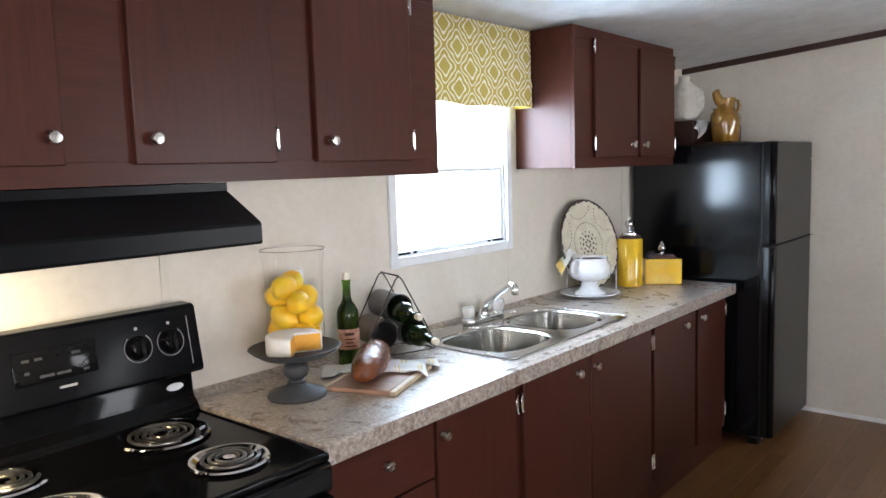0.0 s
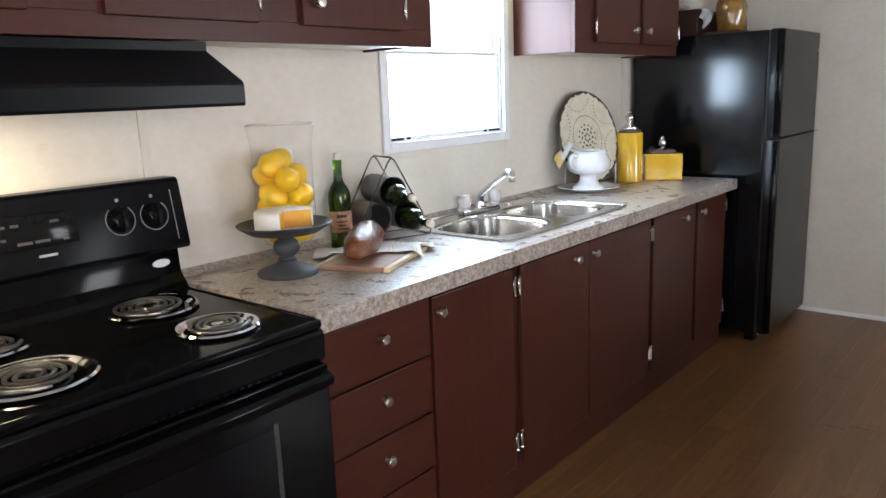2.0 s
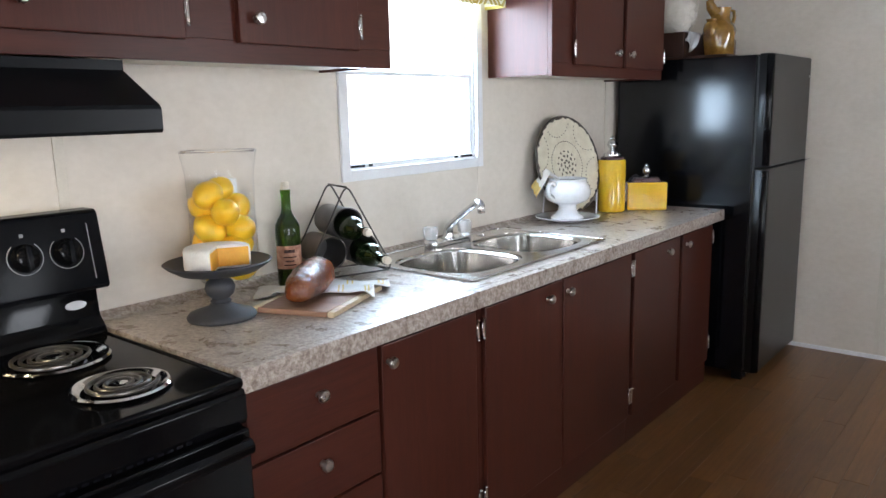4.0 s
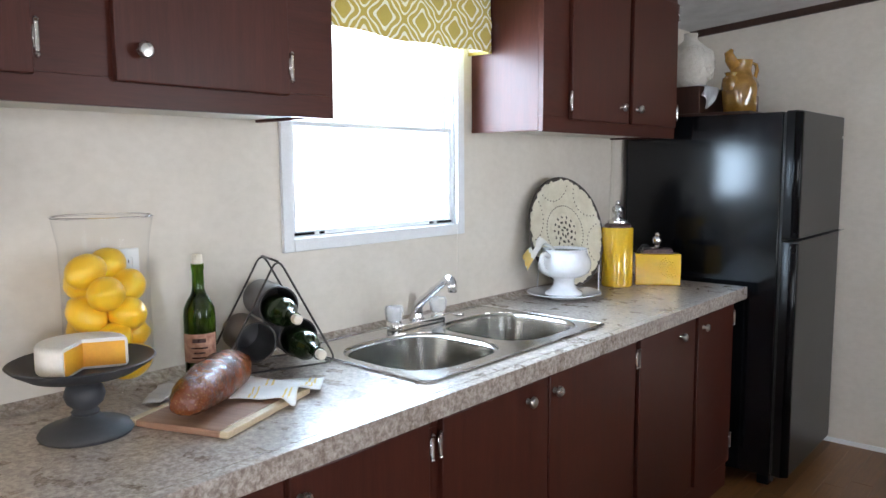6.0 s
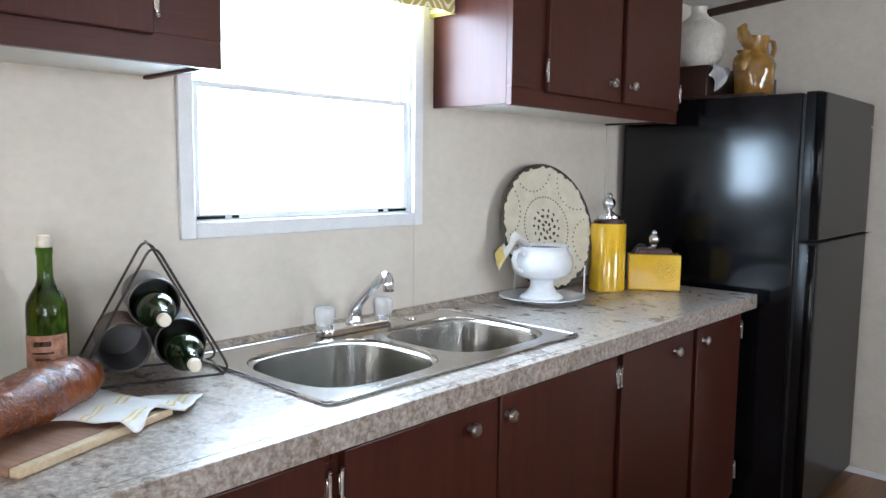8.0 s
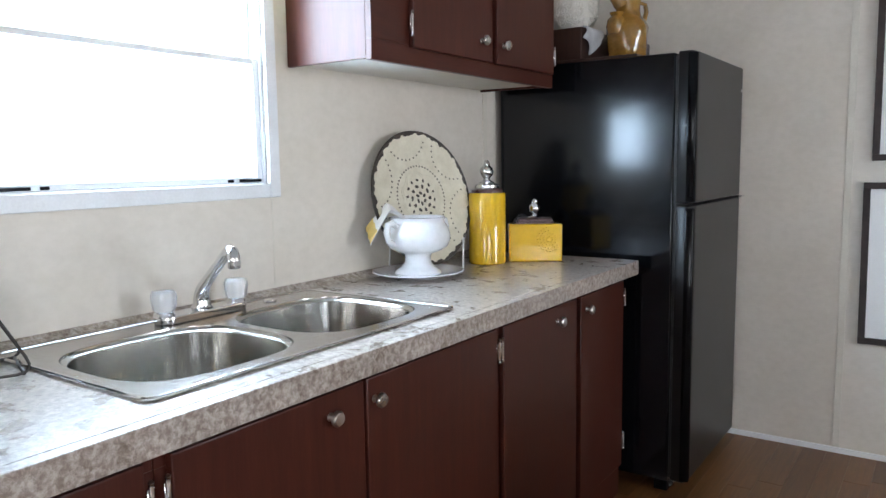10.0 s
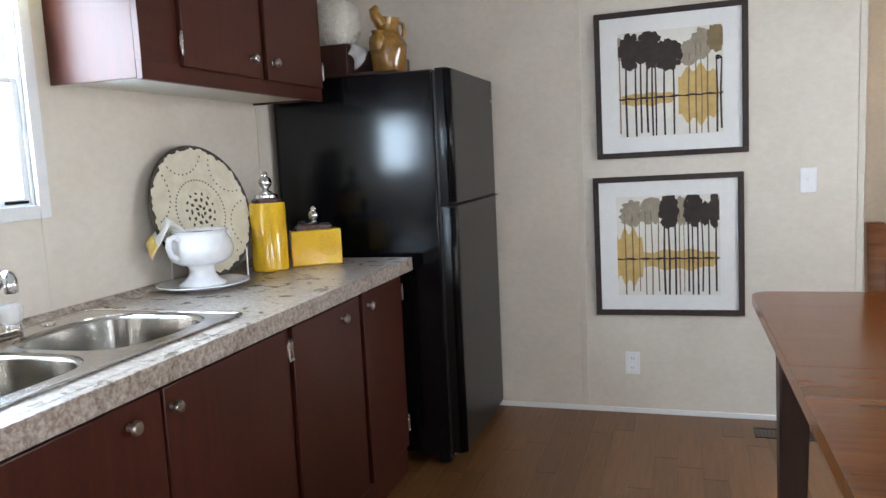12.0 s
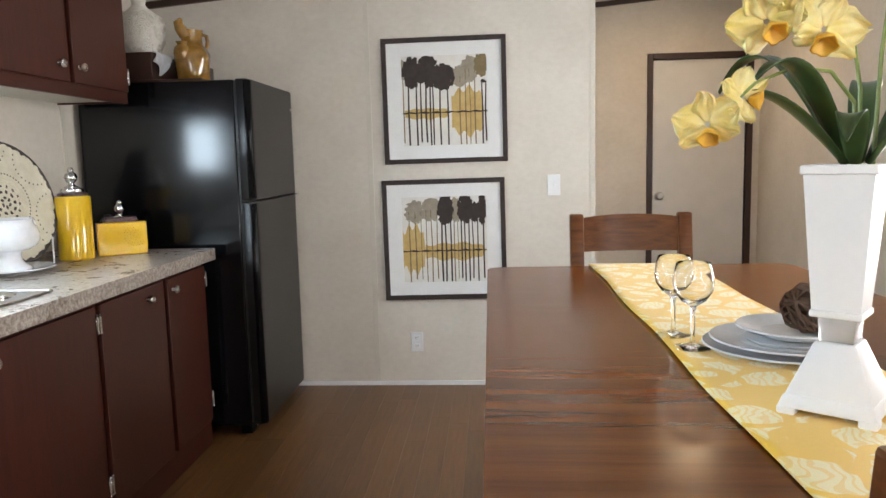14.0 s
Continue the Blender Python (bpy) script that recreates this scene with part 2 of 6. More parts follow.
M_LEAF = surface("orchid_leaf", (0.020, 0.045, 0.012), (0.045, 0.085, 0.022), 0.34, 14, 120)
M_STEM = surface("orchid_stem", (0.16, 0.22, 0.05), (0.26, 0.32, 0.10), 0.45, 30, 160)
M_PETAL = surface("orchid_petal", (0.82, 0.62, 0.16), (0.88, 0.78, 0.42), 0.5, 26, 120, b_str=0.15, Subsurface_Weight=0.15)
M_LIP = surface("orchid_lip", (0.72, 0.36, 0.03), (0.82, 0.50, 0.06), 0.5, 26, 120)
M_CAVE = surface("plain_far", (0.60, 0.56, 0.49), (0.66, 0.62, 0.55), 0.7, 5, 60)
M_GRASS = surface("grass_ground", (0.05, 0.075, 0.025), (0.09, 0.11, 0.045), 0.9, 3, 40)

# loaf crust: glossy brown with pale seeds
M_LOAF, nt, b = nodes("loaf_crust")
n1, n2 = noise_node(nt, 11, 5, 0.6), noise_node(nt, 260, 3, 0.6)
c = ramp(nt, n1.outputs[0], [(0.3, (0.060, 0.0115, 0.0025)), (0.52, (0.155, 0.034, 0.0055)), (0.75, (0.27, 0.072, 0.012))])
c = mixc(nt, c, (0.34, 0.16, 0.055), ramp(nt, n2.outputs[0], [(0.60, (0, 0, 0)), (0.68, (1, 1, 1))]))
nt.links.new(c, b.inputs["Base Color"])
setv(b, Roughness=0.22, Specular_IOR_Level=0.5, Coat_Weight=0.3, Coat_Roughness=0.12)
n3 = noise_node(nt, 75, 4, 0.7)
bump(nt, b, n3.outputs[0], 0.9, 0.006)


def glassy(name, colour, rough=0.0, ior=1.45):
    m, nt, b = nodes(name)
    n = noise_node(nt, 30, 2)
    nt.links.new(mixc(nt, colour, ramp(nt, n.outputs[0], [(0.3, (0.97, 0.97, 0.97)), (0.7, (1, 1, 1))]), 1.0, "MULTIPLY"), b.inputs["Base Color"])
    setv(b, Roughness=rough, IOR=ior, Transmission_Weight=1.0)
    return m


def thin_glass(name, tint):
    """Thin clear glass: lets light through, with mirror gloss by angle."""
    m, nt, b = nodes(name)
    tp, gl, mx, lw = (nt.nodes.new("ShaderNode" + k) for k in ("BsdfTransparent", "BsdfGlossy", "MixShader", "LayerWeight"))
    tp.inputs[0].default_value = (*tint, 1)
    gl.inputs["Roughness"].default_value = 0.02
    edge = nt.nodes.new("ShaderNodeMath")
    edge.operation, edge.inputs[1].default_value = "POWER", 4.5
    gain = nt.nodes.new("ShaderNodeMath")
    gain.operation, gain.inputs[1].default_value, gain.inputs[2].default_value = "MULTIPLY_ADD", 0.75, 0.012
    nt.links.new(lw.outputs["Facing"], edge.inputs[0])
    nt.links.new(edge.outputs[0], gain.inputs[0])
    nt.links.new(gain.outputs[0], mx.inputs[0])
    nt.links.new(tp.outputs[0], mx.inputs[1])
    nt.links.new(gl.outputs[0], mx.inputs[2])
    nt.links.new(mx.outputs[0], nt.nodes["Material Output"].inputs[0])
    return m


M_GLASS = thin_glass("clear_glass", (0.996, 0.998, 0.997))
M_CRYSTAL = glassy("stemware_glass", (1, 1, 1))
M_GREEN = glassy("green_glass", (0.075, 0.17, 0.018), 0.01)
M_GREEND = surface("dark_green_bottle", (0.006, 0.012, 0.004), (0.010, 0.020, 0.006), 0.07, 12, 90, b_str=0, rvar=0.02)
M_ACRYL = glassy("acrylic", (0.98, 0.985, 1.0), 0.03)
M_ACRYL.node_tree.nodes["Principled BSDF"].inputs["Transmission Weight"].default_value = 0.72


def emitter(name, colour, strength):
    m, nt, b = nodes(name)
    setv(b, Base_Color=(*colour, 1), Emission_Color=(*colour, 1), Emission_Strength=strength)
    return m


M_OUT = emitter("bright_outdoors", (0.97, 0.985, 1.0), 3.2)
M_BULB = emitter("lamp_glow", (1.0, 0.82, 0.58), 5.0)


def math_node(nt, op, a, c=None):
    n = nt.nodes.new("ShaderNodeMath")
    n.operation = op
    for i, v in enumerate((a, c)):
        if v is None:
            continue
        if isinstance(v, (int, float)):
            n.inputs[i].default_value = v
        else:
            nt.links.new(v, n.inputs[i])
    return n.outputs[0]


# valance fabric: pale trellis on ochre-yellow cotton
M_VAL, nt, b = nodes("trellis_fabric")
tc = nt.nodes.new("ShaderNodeTexCoord")
sp = nt.nodes.new("ShaderNodeSeparateXYZ")
nt.links.new(tc.outputs["Object"], sp.inputs[0])
P = 0.165
u = math_node(nt, "MULTIPLY", sp.outputs[1], 2 * math.pi / P)
v = math_node(nt, "MULTIPLY", sp.outputs[2], 2 * math.pi / P)
cu, cv = math_node(nt, "COSINE", u), math_node(nt, "COSINE", v)
c3 = math_node(nt, "ADD", math_node(nt, "COSINE", math_node(nt, "MULTIPLY", u, 3.0)), math_node(nt, "COSINE", math_node(nt, "MULTIPLY", v, 3.0)))
f = math_node(nt, "ADD", math_node(nt, "ADD", cu, cv), math_node(nt, "MULTIPLY", c3, 0.15))


def contour(level, half):
    return math_node(nt, "LESS_THAN", math_node(nt, "ABSOLUTE", math_node(nt, "SUBTRACT", f, level)), half)


line = math_node(nt, "MINIMUM", math_node(nt, "ADD", math_node(nt, "ADD", contour(0.36, 0.14), contour(-0.36, 0.14)), math_node(nt, "ADD", contour(1.20, 0.15), contour(-1.20, 0.15))), 1.0)
nf = noise_node(nt, 600, 2)
c = mixc(nt, (0.50, 0.385, 0.085), (0.82, 0.80, 0.69), line)
c = mixc(nt, c, ramp(nt, nf.outputs[0], [(0.3, (0.82, 0.82, 0.82)), (0.7, (1, 1, 1))]), 1.0, "MULTIPLY")
nt.links.new(c, b.inputs["Base Color"])
setv(b, Roughness=0.9, Sheen_Weight=0.2)
tr = nt.nodes.new("ShaderNodeBsdfTranslucent")
nt.links.new(c, tr.inputs[0])
ms = nt.nodes.new("ShaderNodeMixShader")
ms.inputs[0].default_value = 0.16
nt.links.new(b.outputs[0], ms.inputs[1])
nt.links.new(tr.outputs[0], ms.inputs[2])
nt.links.new(ms.outputs[0], nt.nodes["Material Output"].inputs[0])
bump(nt, b, nf.outputs[0], 0.3, 0.0006)

# runner fabric: cream leaf scrolls on golden yellow
M_RUN, nt, b = nodes("damask_fabric")
n0 = noise_node(nt, 7, 2)
tc = nt.nodes.new("ShaderNodeTexCoord")
vo = nt.nodes.new("ShaderNodeTexVoronoi")
vo.feature = "DISTANCE_TO_EDGE"
vo.inputs["Scale"].default_value = 13
wv = mixc(nt, tc.outputs["Object"], n0.outputs["Color"], 0.10)
nt.links.new(wv, vo.inputs["Vector"])
vein = nt.nodes.new("ShaderNodeTexWave")
vein.inputs["Scale"].default_value, vein.inputs["Distortion"].default_value, vein.inputs["Detail"].default_value = 26, 9, 2
nt.links.new(wv, vein.inputs["Vector"])
leafm = ramp(nt, vo.outputs["Distance"], [(0.11, (0, 0, 0)), (0.135, (1, 1, 1))])
veinm = ramp(nt, vein.outputs[0], [(0.22, (0.45, 0.45, 0.45)), (0.40, (1, 1, 1))])
fac = mixc(nt, leafm, veinm, 1.0, "MULTIPLY")
c = mixc(nt, (0.93, 0.55, 0.030), (0.96, 0.80, 0.42), fac)
nf = noise_node(nt, 620, 2)
c = mixc(nt, c, ramp(nt, nf.outputs[0], [(0.3, (0.86, 0.86, 0.86)), (0.7, (1, 1, 1))]), 1.0, "MULTIPLY")
nt.links.new(c, b.inputs["Base Color"])
setv(b, Roughness=0.62, Sheen_Weight=0.3)
bump(nt, b, nf.outputs[0], 0.3, 0.0006)


# ---- builders ----
def thing(name, label, category, at=(0, 0, 0), rz=0.0, group="", kind=""):
    o = new(name)
    o.empty_display_size = 0.05
    o.matrix_basis = pose(*at, 0, 0, rz)
    return tagged(o, label, category, group, kind)


def mesh_of(name, bm, material, smooth=False, angle=40):
    me = bpy.data.meshes.new(name)
    bm.normal_update()
    if smooth:
        for fc in bm.faces:
            n = fc.normal
            fc.smooth = max(abs(n.x), abs(n.y), abs(n.z)) < 0.9995 or fc.calc_area() < 2e-5
        for e in bm.edges:
            if len(e.link_faces) == 2 and e.calc_face_angle(0) > radians(angle):
                e.smooth = False
    bm.to_mesh(me)
    bm.free()
    for mt in (material if isinstance(material, (list, tuple)) else [material]):
        me.materials.append(mt)
    return me


def part(name, bm, material, parent, label="", smooth=True, angle=40):
    """One mesh under a thing or part; its coordinates are those of the thing."""
    o = new(name, mesh_of(name, bm, material, smooth, angle))
    o.parent = parent
    return tagged(o, label)


def solo(name, bm, material, label, category, at=(0, 0, 0), rz=0.0, group="", kind="", smooth=True, angle=40):
    o = new(name, mesh_of(name, bm, material, smooth, angle))
    o.matrix_basis = pose(*at, 0, 0, rz)
    return tagged(o, label, category, group, kind)


def box(x0, x1, y0, y1, z0, z1, bev=0.0, seg=2, bm=None):
    b2 = bmesh.new()
    bmesh.ops.create_cube(b2, size=1)
    for vt in b2.verts:
        vt.co = Vector(((x0 + x1) / 2 + vt.co.x * (x1 - x0), (y0 + y1) / 2 + vt.co.y * (y1 - y0), (z0 + z1) / 2 + vt.co.z * (z1 - z0)))
    if bev:
        bmesh.ops.bevel(b2, geom=b2.edges[:], offset=bev, segments=seg, affect="EDGES", profile=0.5)
    return join(bm, b2)


def join(bm, b2, m=None):
    if m is not None:
        bmesh.ops.transform(b2, matrix=m, verts=b2.verts)
    if bm is None:
        return b2
    me = bpy.data.meshes.new("t")
    b2.to_mesh(me)
    b2.free()
    bm.from_mesh(me)
    bpy.data.meshes.remove(me)
    return bm


def lathe(profile, segs=32, bm=None, m=None, wave=None):
    """A body of revolution round z. profile: (radius, height) from one end to the other."""
    b2 = bmesh.new()
    rings = []
    for r, z in profile:
        if r < 1e-6:
            rings.append([b2.verts.new((0, 0, z))])
            continue
        ring = []
        for i in range(segs):
            a = 2 * math.pi * i / segs
            k = 1.0 if wave is None else wave(a, r, z)
            ring.append(b2.verts.new((r * k * math.cos(a), r * k * math.sin(a), z)))
        rings.append(ring)
    for p, q in zip(rings, rings[1:]):
        for i in range(segs):
            j = (i + 1) % segs
            if len(p) == 1 and len(q) == 1:
                continue
            if len(p) == 1:
                b2.faces.new((p[0], q[j], q[i]))
            elif len(q) == 1:
                b2.faces.new((p[i], p[j], q[0]))
            else:
                b2.faces.new((p[i], p[j], q[j], q[i]))
    bmesh.ops.recalc_face_normals(b2, faces=b2.faces)
    return join(bm, b2, m)


def tube(points, r, segs=8, closed=False, bm=None, m=None):
    """A round bar swept along points; r is one radius or one for each point."""
    b2 = bmesh.new()
    pts = [Vector(p) for p in points]
    n = len(pts)
    rad = r if isinstance(r, (list, tuple)) else [r] * n
    rings, side = [], None
    for i, p in enumerate(pts):
        a = pts[(i - 1) % n] if closed or i else p
        c = pts[(i + 1) % n] if closed or i < n - 1 else p
        d = (c - a).normalized()
        if side is None:
            side = d.orthogonal().normalized()
        side = (side - d * side.dot(d)).normalized()
        up = d.cross(side)
        rings.append([b2.verts.new(p + rad[i] * (side * math.cos(2 * math.pi * k / segs) + up * math.sin(2 * math.pi * k / segs))) for k in range(segs)])
    for i in range(n if closed else n - 1):
        p, q = rings[i], rings[(i + 1) % n]
        for k in range(segs):
            b2.faces.new((p[k], p[(k + 1) % segs], q[(k + 1) % segs], q[k]))
    if not closed:
        b2.faces.new(rings[0])
        b2.faces.new(rings[-1])
    bmesh.ops.recalc_face_normals(b2, faces=b2.faces)
    return join(bm, b2, m)


def prism(outline, axis, a, c, bev=0.0, bm=None, m=None):
    """An outline pushed along an axis from a to c. axis y: outline in (x, z); x: in (y, z); z: in (x, y)."""
    b2 = bmesh.new()

    def at3(p, q):
        return {"y": (p[0], q, p[1]), "x": (q, p[0], p[1]), "z": (p[0], p[1], q)}[axis]
    lo = [b2.verts.new(at3(p, a)) for p in outline]
    hi = [b2.verts.new(at3(p, c)) for p in outline]
    b2.faces.new(lo)
    b2.faces.new(hi)
    n = len(outline)
    for i in range(n):
        b2.faces.new((lo[i], lo[(i + 1) % n], hi[(i + 1) % n], hi[i]))
    bmesh.ops.recalc_face_normals(b2, faces=b2.faces)
    if bev:
        bmesh.ops.bevel(b2, geom=b2.edges[:], offset=bev, segments=2, affect="EDGES", profile=0.5)
    return join(bm, b2, m)


def grid(fn, nu, nv, thick=0.0):
    """A sheet of nu by nv cells: fn(u, v) gives a place for u, v in 0..1; thick: the cloth's thickness."""
    b2 = bmesh.new()
    vs = [[b2.verts.new(fn(i / nu, j / nv)) for j in range(nv + 1)] for i in range(nu + 1)]
    for i in range(nu):
        for j in range(nv):
            b2.faces.new((vs[i][j], vs[i + 1][j], vs[i + 1][j + 1], vs[i][j + 1]))
    if thick:
        bmesh.ops.recalc_face_normals(b2, faces=b2.faces)
        bmesh.ops.solidify(b2, geom=b2.faces[:], thickness=thick)
    bmesh.ops.recalc_face_normals(b2, faces=b2.faces)
    return b2


def rot(rx=0, ry=0, rz=0, at=(0, 0, 0)):
    return pose(*at, rx, ry, rz)


TO_X = pose(0, 0, 0, 0, 90, 0)   # turns +z into +x
TO_Y = pose(0, 0, 0, -90, 0, 0)  # turns +z into +y


def rounded(w, d, r, n=5, cx=0.0, cy=0.0):
    """Outline of a rounded rectangle of half-sizes w, d."""
    out = []
    for sx, sy, a0 in ((1, 1, 0), (-1, 1, 90), (-1, -1, 180), (1, -1, 270)):
        for i in range(n + 1):
            a = radians(a0 + 90 * i / n)
            out.append((cx + sx * (w - r) + r * math.cos(a), cy + sy * (d - r) + r * math.sin(a)))
    return out


# ---- the rooms ----
XR, YB, YE, YF = 3.89, -4.55, 3.762, 5.30   # far side, back, picture wall, hall end


def ceil_z(x):
    return 2.185 + 0.08 * x


def wall_with_opening(axis, a, c, s0, s1, z1, holes):
    """A wall slab between a and c on its axis, from s0 to s1 along the other, with openings (s, s, z, z)."""
    bm = None

    def slab(p0, p1, q0, q1, bm):
        if p1 - p0 < 1e-4 or q1 - q0 < 1e-4:
            return bm
        if axis == "x":
            return box(a, c, p0, p1, q0, q1, bm=bm)
        return box(p0, p1, a, c, q0, q1, bm=bm)
    s = s0
    for h0, h1, k0, k1 in sorted(holes):
        bm = slab(s, h0, 0, z1, bm)
        bm = slab(h0, h1, 0, k0, bm)
        bm = slab(h0, h1, k1, z1, bm)
        s = h1
    return slab(s, s1, 0, z1, bm)


WK = (0.945, 1.695, 1.23, 2.06)
solo("wall_kitchen", wall_with_opening("x", -0.12, 0, YB - 0.1, YF, 2.7, [WK]), M_WALL, "beige mottled vinyl-faced kitchen wall", "wall", kind="structure", smooth=False)
solo("wall_pictures", box(0, 2.467, YE, YE + 0.09, 0, 2.7), M_WALL, "beige mottled wall that ends at the hall", "wall", kind="structure", smooth=False)
solo("wall_hall_left", box(2.377, 2.467, YE + 0.092, YF, 0, 2.7), M_WALL, "beige wall along the hall", "wall", kind="structure", smooth=False)
DOOR = (3.112, 3.796, 0, 1.978)
solo("wall_hall_end", wall_with_opening("y", YF, YF + 0.1, 2.3, XR + 0.12, 2.7, [DOOR]), M_WALL, "beige wall at the end of the hall", "wall", kind="structure", smooth=False)
# assumed openings out of view, set where the side light is needed
WD, WL = (1.85, 2.72, 0.75, 1.95), (-2.4, -0.8, 0.65, 1.95)
solo("wall_far_side", wall_with_opening("x", XR, XR + 0.12, YB - 0.1, YF, 2.7, [WD, WL]), M_WALL, "plain beige outer wall of the dining side", "wall", kind="structure", smooth=False)
# opening for the added end light; its place is invented
WE = (1.1, 2.9, 1.0, 2.15)
solo("wall_back", wall_with_opening("y", YB - 0.1, YB, 0, XR, 2.7, [WE]), M_WALL, "plain beige end wall of the living side", "wall", kind="structure", smooth=False)
solo("ceiling", prism([(-0.2, ceil_z(-0.2)), (XR + 0.2, ceil_z(XR + 0.2)), (XR + 0.2, ceil_z(XR + 0.2) + 0.1), (-0.2, ceil_z(-0.2) + 0.1)], "y", YB - 0.2, YF + 0.2), M_CEIL,
     "white sprayed-texture sloping ceiling", "ceiling", kind="structure", smooth=False)
solo("room_behind_door", box(3.0, XR + 0.12, YF + 0.9, YF + 1.0, 0, 2.7), M_CAVE, "plain wall behind the closed door", "wall", kind="structure", smooth=False)

# battens over the panel joints, corner bead, base strip and dark ceiling trim
for nm, args, lab in (
    ("trim_seam_range", (0.0, 0.004, -0.040, -0.012, 0.9, 1.56), "slim beige batten over a panel joint"),
    ("trim_seam_sink", (0.0, 0.0015, 1.700, 1.706, 0.914, 1.2), "hairline joint strip under the window"),
    ("trim_seam_fridge", (0.0, 0.005, 2.855, 2.885, 0.914, 1.56), "slim beige batten beside the refrigerator"),
    ("trim_seam_pictures", (1.222, 1.250, YE - 0.004, YE, 0.026, 2.28), "slim beige batten over a panel joint"),
    ("trim_corner_bead", (2.447, 2.475, YE - 0.004, YE + 0.094, 0.0, 2.38), "pale corner bead at the wall's end"),
    ("baseboard_pictures", (0.0, 2.445, YE - 0.010, YE, 0.0, 0.024), "thin off-white base strip"),
    ("baseboard_hall", (2.467, 3.06, YF - 0.010, YF, 0.0, 0.024), "thin off-white base strip"),
    ("baseboard_side", (XR - 0.010, XR, YB, YF, 0.0, 0.024), "thin off-white base strip"),
):
    solo(nm, box(*args, bev=0.0006, seg=1), M_WHITE if "base" in nm else M_BATTEN, lab, "trim", kind="structure")


def sloped_trim(name, y0, y1, x0, x1):
    solo(name, prism([(x0, ceil_z(x0) - 0.036), (x1, ceil_z(x1) - 0.036), (x1, ceil_z(x1) + 0.005), (x0, ceil_z(x0) + 0.005)], "y", y0, y1), M_TRIM,
         "dark brown wooden trim along the sloping ceiling", "trim", kind="structure", smooth=False)


sloped_trim("trim_ceiling_pictures", YE - 0.022, YE, 0.0, 2.467)
sloped_trim("trim_ceiling_hall", YF - 0.022, YF, 2.467, XR)

# outdoors
solo("ground", box(-60, 60, -60, 60, -0.75, -0.7), M_GRASS, "rough grassy ground outside", "ground", kind="structure", smooth=False)
for nm, args in (("backdrop_kitchen", (-3.02, -3.0, -6, 9, -0.6, 6)), ("backdrop_dining", (7.5, 7.52, -9, 10, -0.6, 6)), ("backdrop_end", (-5, 8, -8.02, -8.0, -0.6, 6))):
    solo(nm, box(*args), M_OUT, "bright overexposed daylight outside", "backdrop", kind="structure", smooth=False)


def window(name, axis, at, hole, out, label, rail):
    """A white vinyl window in an opening. axis: which way it faces; at: the inner wall face; out: the direction to the outside."""
    s0, s1, z0, z1 = hole
    w = thing(name, label, "window", kind="structure")

    def b(d0, d1, p0, p1, q0, q1, bev=0.002, bm=None):
        lo, hi = sorted((at + out * d0, at + out * d1))
        if axis == "x":
            return box(lo, hi, p0, p1, q0, q1, bev, 1, bm)
        return box(p0, p1, lo, hi, q0, q1, bev, 1, bm)
    f = b(-0.012, 0.0, s0 - 0.035, s0 + 0.004, z0 - 0.035, z1 + 0.035)
    b(-0.012, 0.0, s1 - 0.004, s1 + 0.035, z0 - 0.035, z1 + 0.035, bm=f)
    b(-0.0115, 0.0, s0 + 0.004, s1 - 0.004, z0 - 0.035, z0 + 0.004, bm=f)
    b(-0.0115, 0.0, s0 + 0.004, s1 - 0.004, z1 - 0.004, z1 + 0.035, bm=f)
    part("window_casing", f, M_VINYL, w)
    f = b(0.006, 0.075, s0, s0 + 0.012, z0, z1)
    b(0.006, 0.075, s1 - 0.012, s1, z0, z1, bm=f)
    b(0.006, 0.0745, s0 + 0.012, s1 - 0.012, z0, z0 + 0.007, bm=f)
    b(0.006, 0.0745, s0 + 0.012, s1 - 0.012, z1 - 0.012, z1, bm=f)
    part("window_frame", f, M_VINYL, w)
    for nm, d0, q0, q1 in (("lower_sash", 0.012, z0 + 0.007, rail + 0.012), ("upper_sash", 0.042, rail - 0.012, z1 - 0.012)):
        f = b(d0, d0 + 0.022, s0 + 0.012, s0 + 0.030, q0, q1)
        b(d0, d0 + 0.022, s1 - 0.030, s1 - 0.012, q0, q1, bm=f)
        b(d0, d0 + 0.0215, s0 + 0.030, s1 - 0.030, q0, q0 + 0.017, bm=f)
        b(d0, d0 + 0.0215, s0 + 0.030, s1 - 0.030, q1 - 0.016, q1, bm=f)
        sash = part(nm, f, M_VINYL, w)
        pane = part("pane", b(d0 + 0.009, d0 + 0.012, s0 + 0.028, s1 - 0.028, q0 + 0.015, q1 - 0.014, 0), M_GLASS, sash, "clear window pane", smooth=False)
        pane.visible_shadow = False
    for p in ((s0 + 0.018, s0 + 0.095), (s0 + 0.115, s0 + 0.135), (s1 - 0.135, s1 - 0.115), (s1 - 0.095, s1 - 0.018)):
        part("tilt_latch", b(0.0085, 0.0125, p[0], p[1], z0 + 0.010, z0 + 0.018, 0.001), M_BLACKM, w, "small dark sash latch")
    return w


window("window_1", "x", 0.0, WK, -1, "white vinyl single-hung kitchen window, blown out by daylight", 1.566)
window("window_2", "x", XR, WD, 1, "assumed white vinyl dining window, out of view, placed for side light", 1.38)
window("window_3", "x", XR, WL, 1, "assumed white vinyl living-room window, out of view, placed for side light", 1.33)
window("window_4", "y", YB, WE, -1, "made-up white vinyl end window, out of view, around the fill light", 1.58)

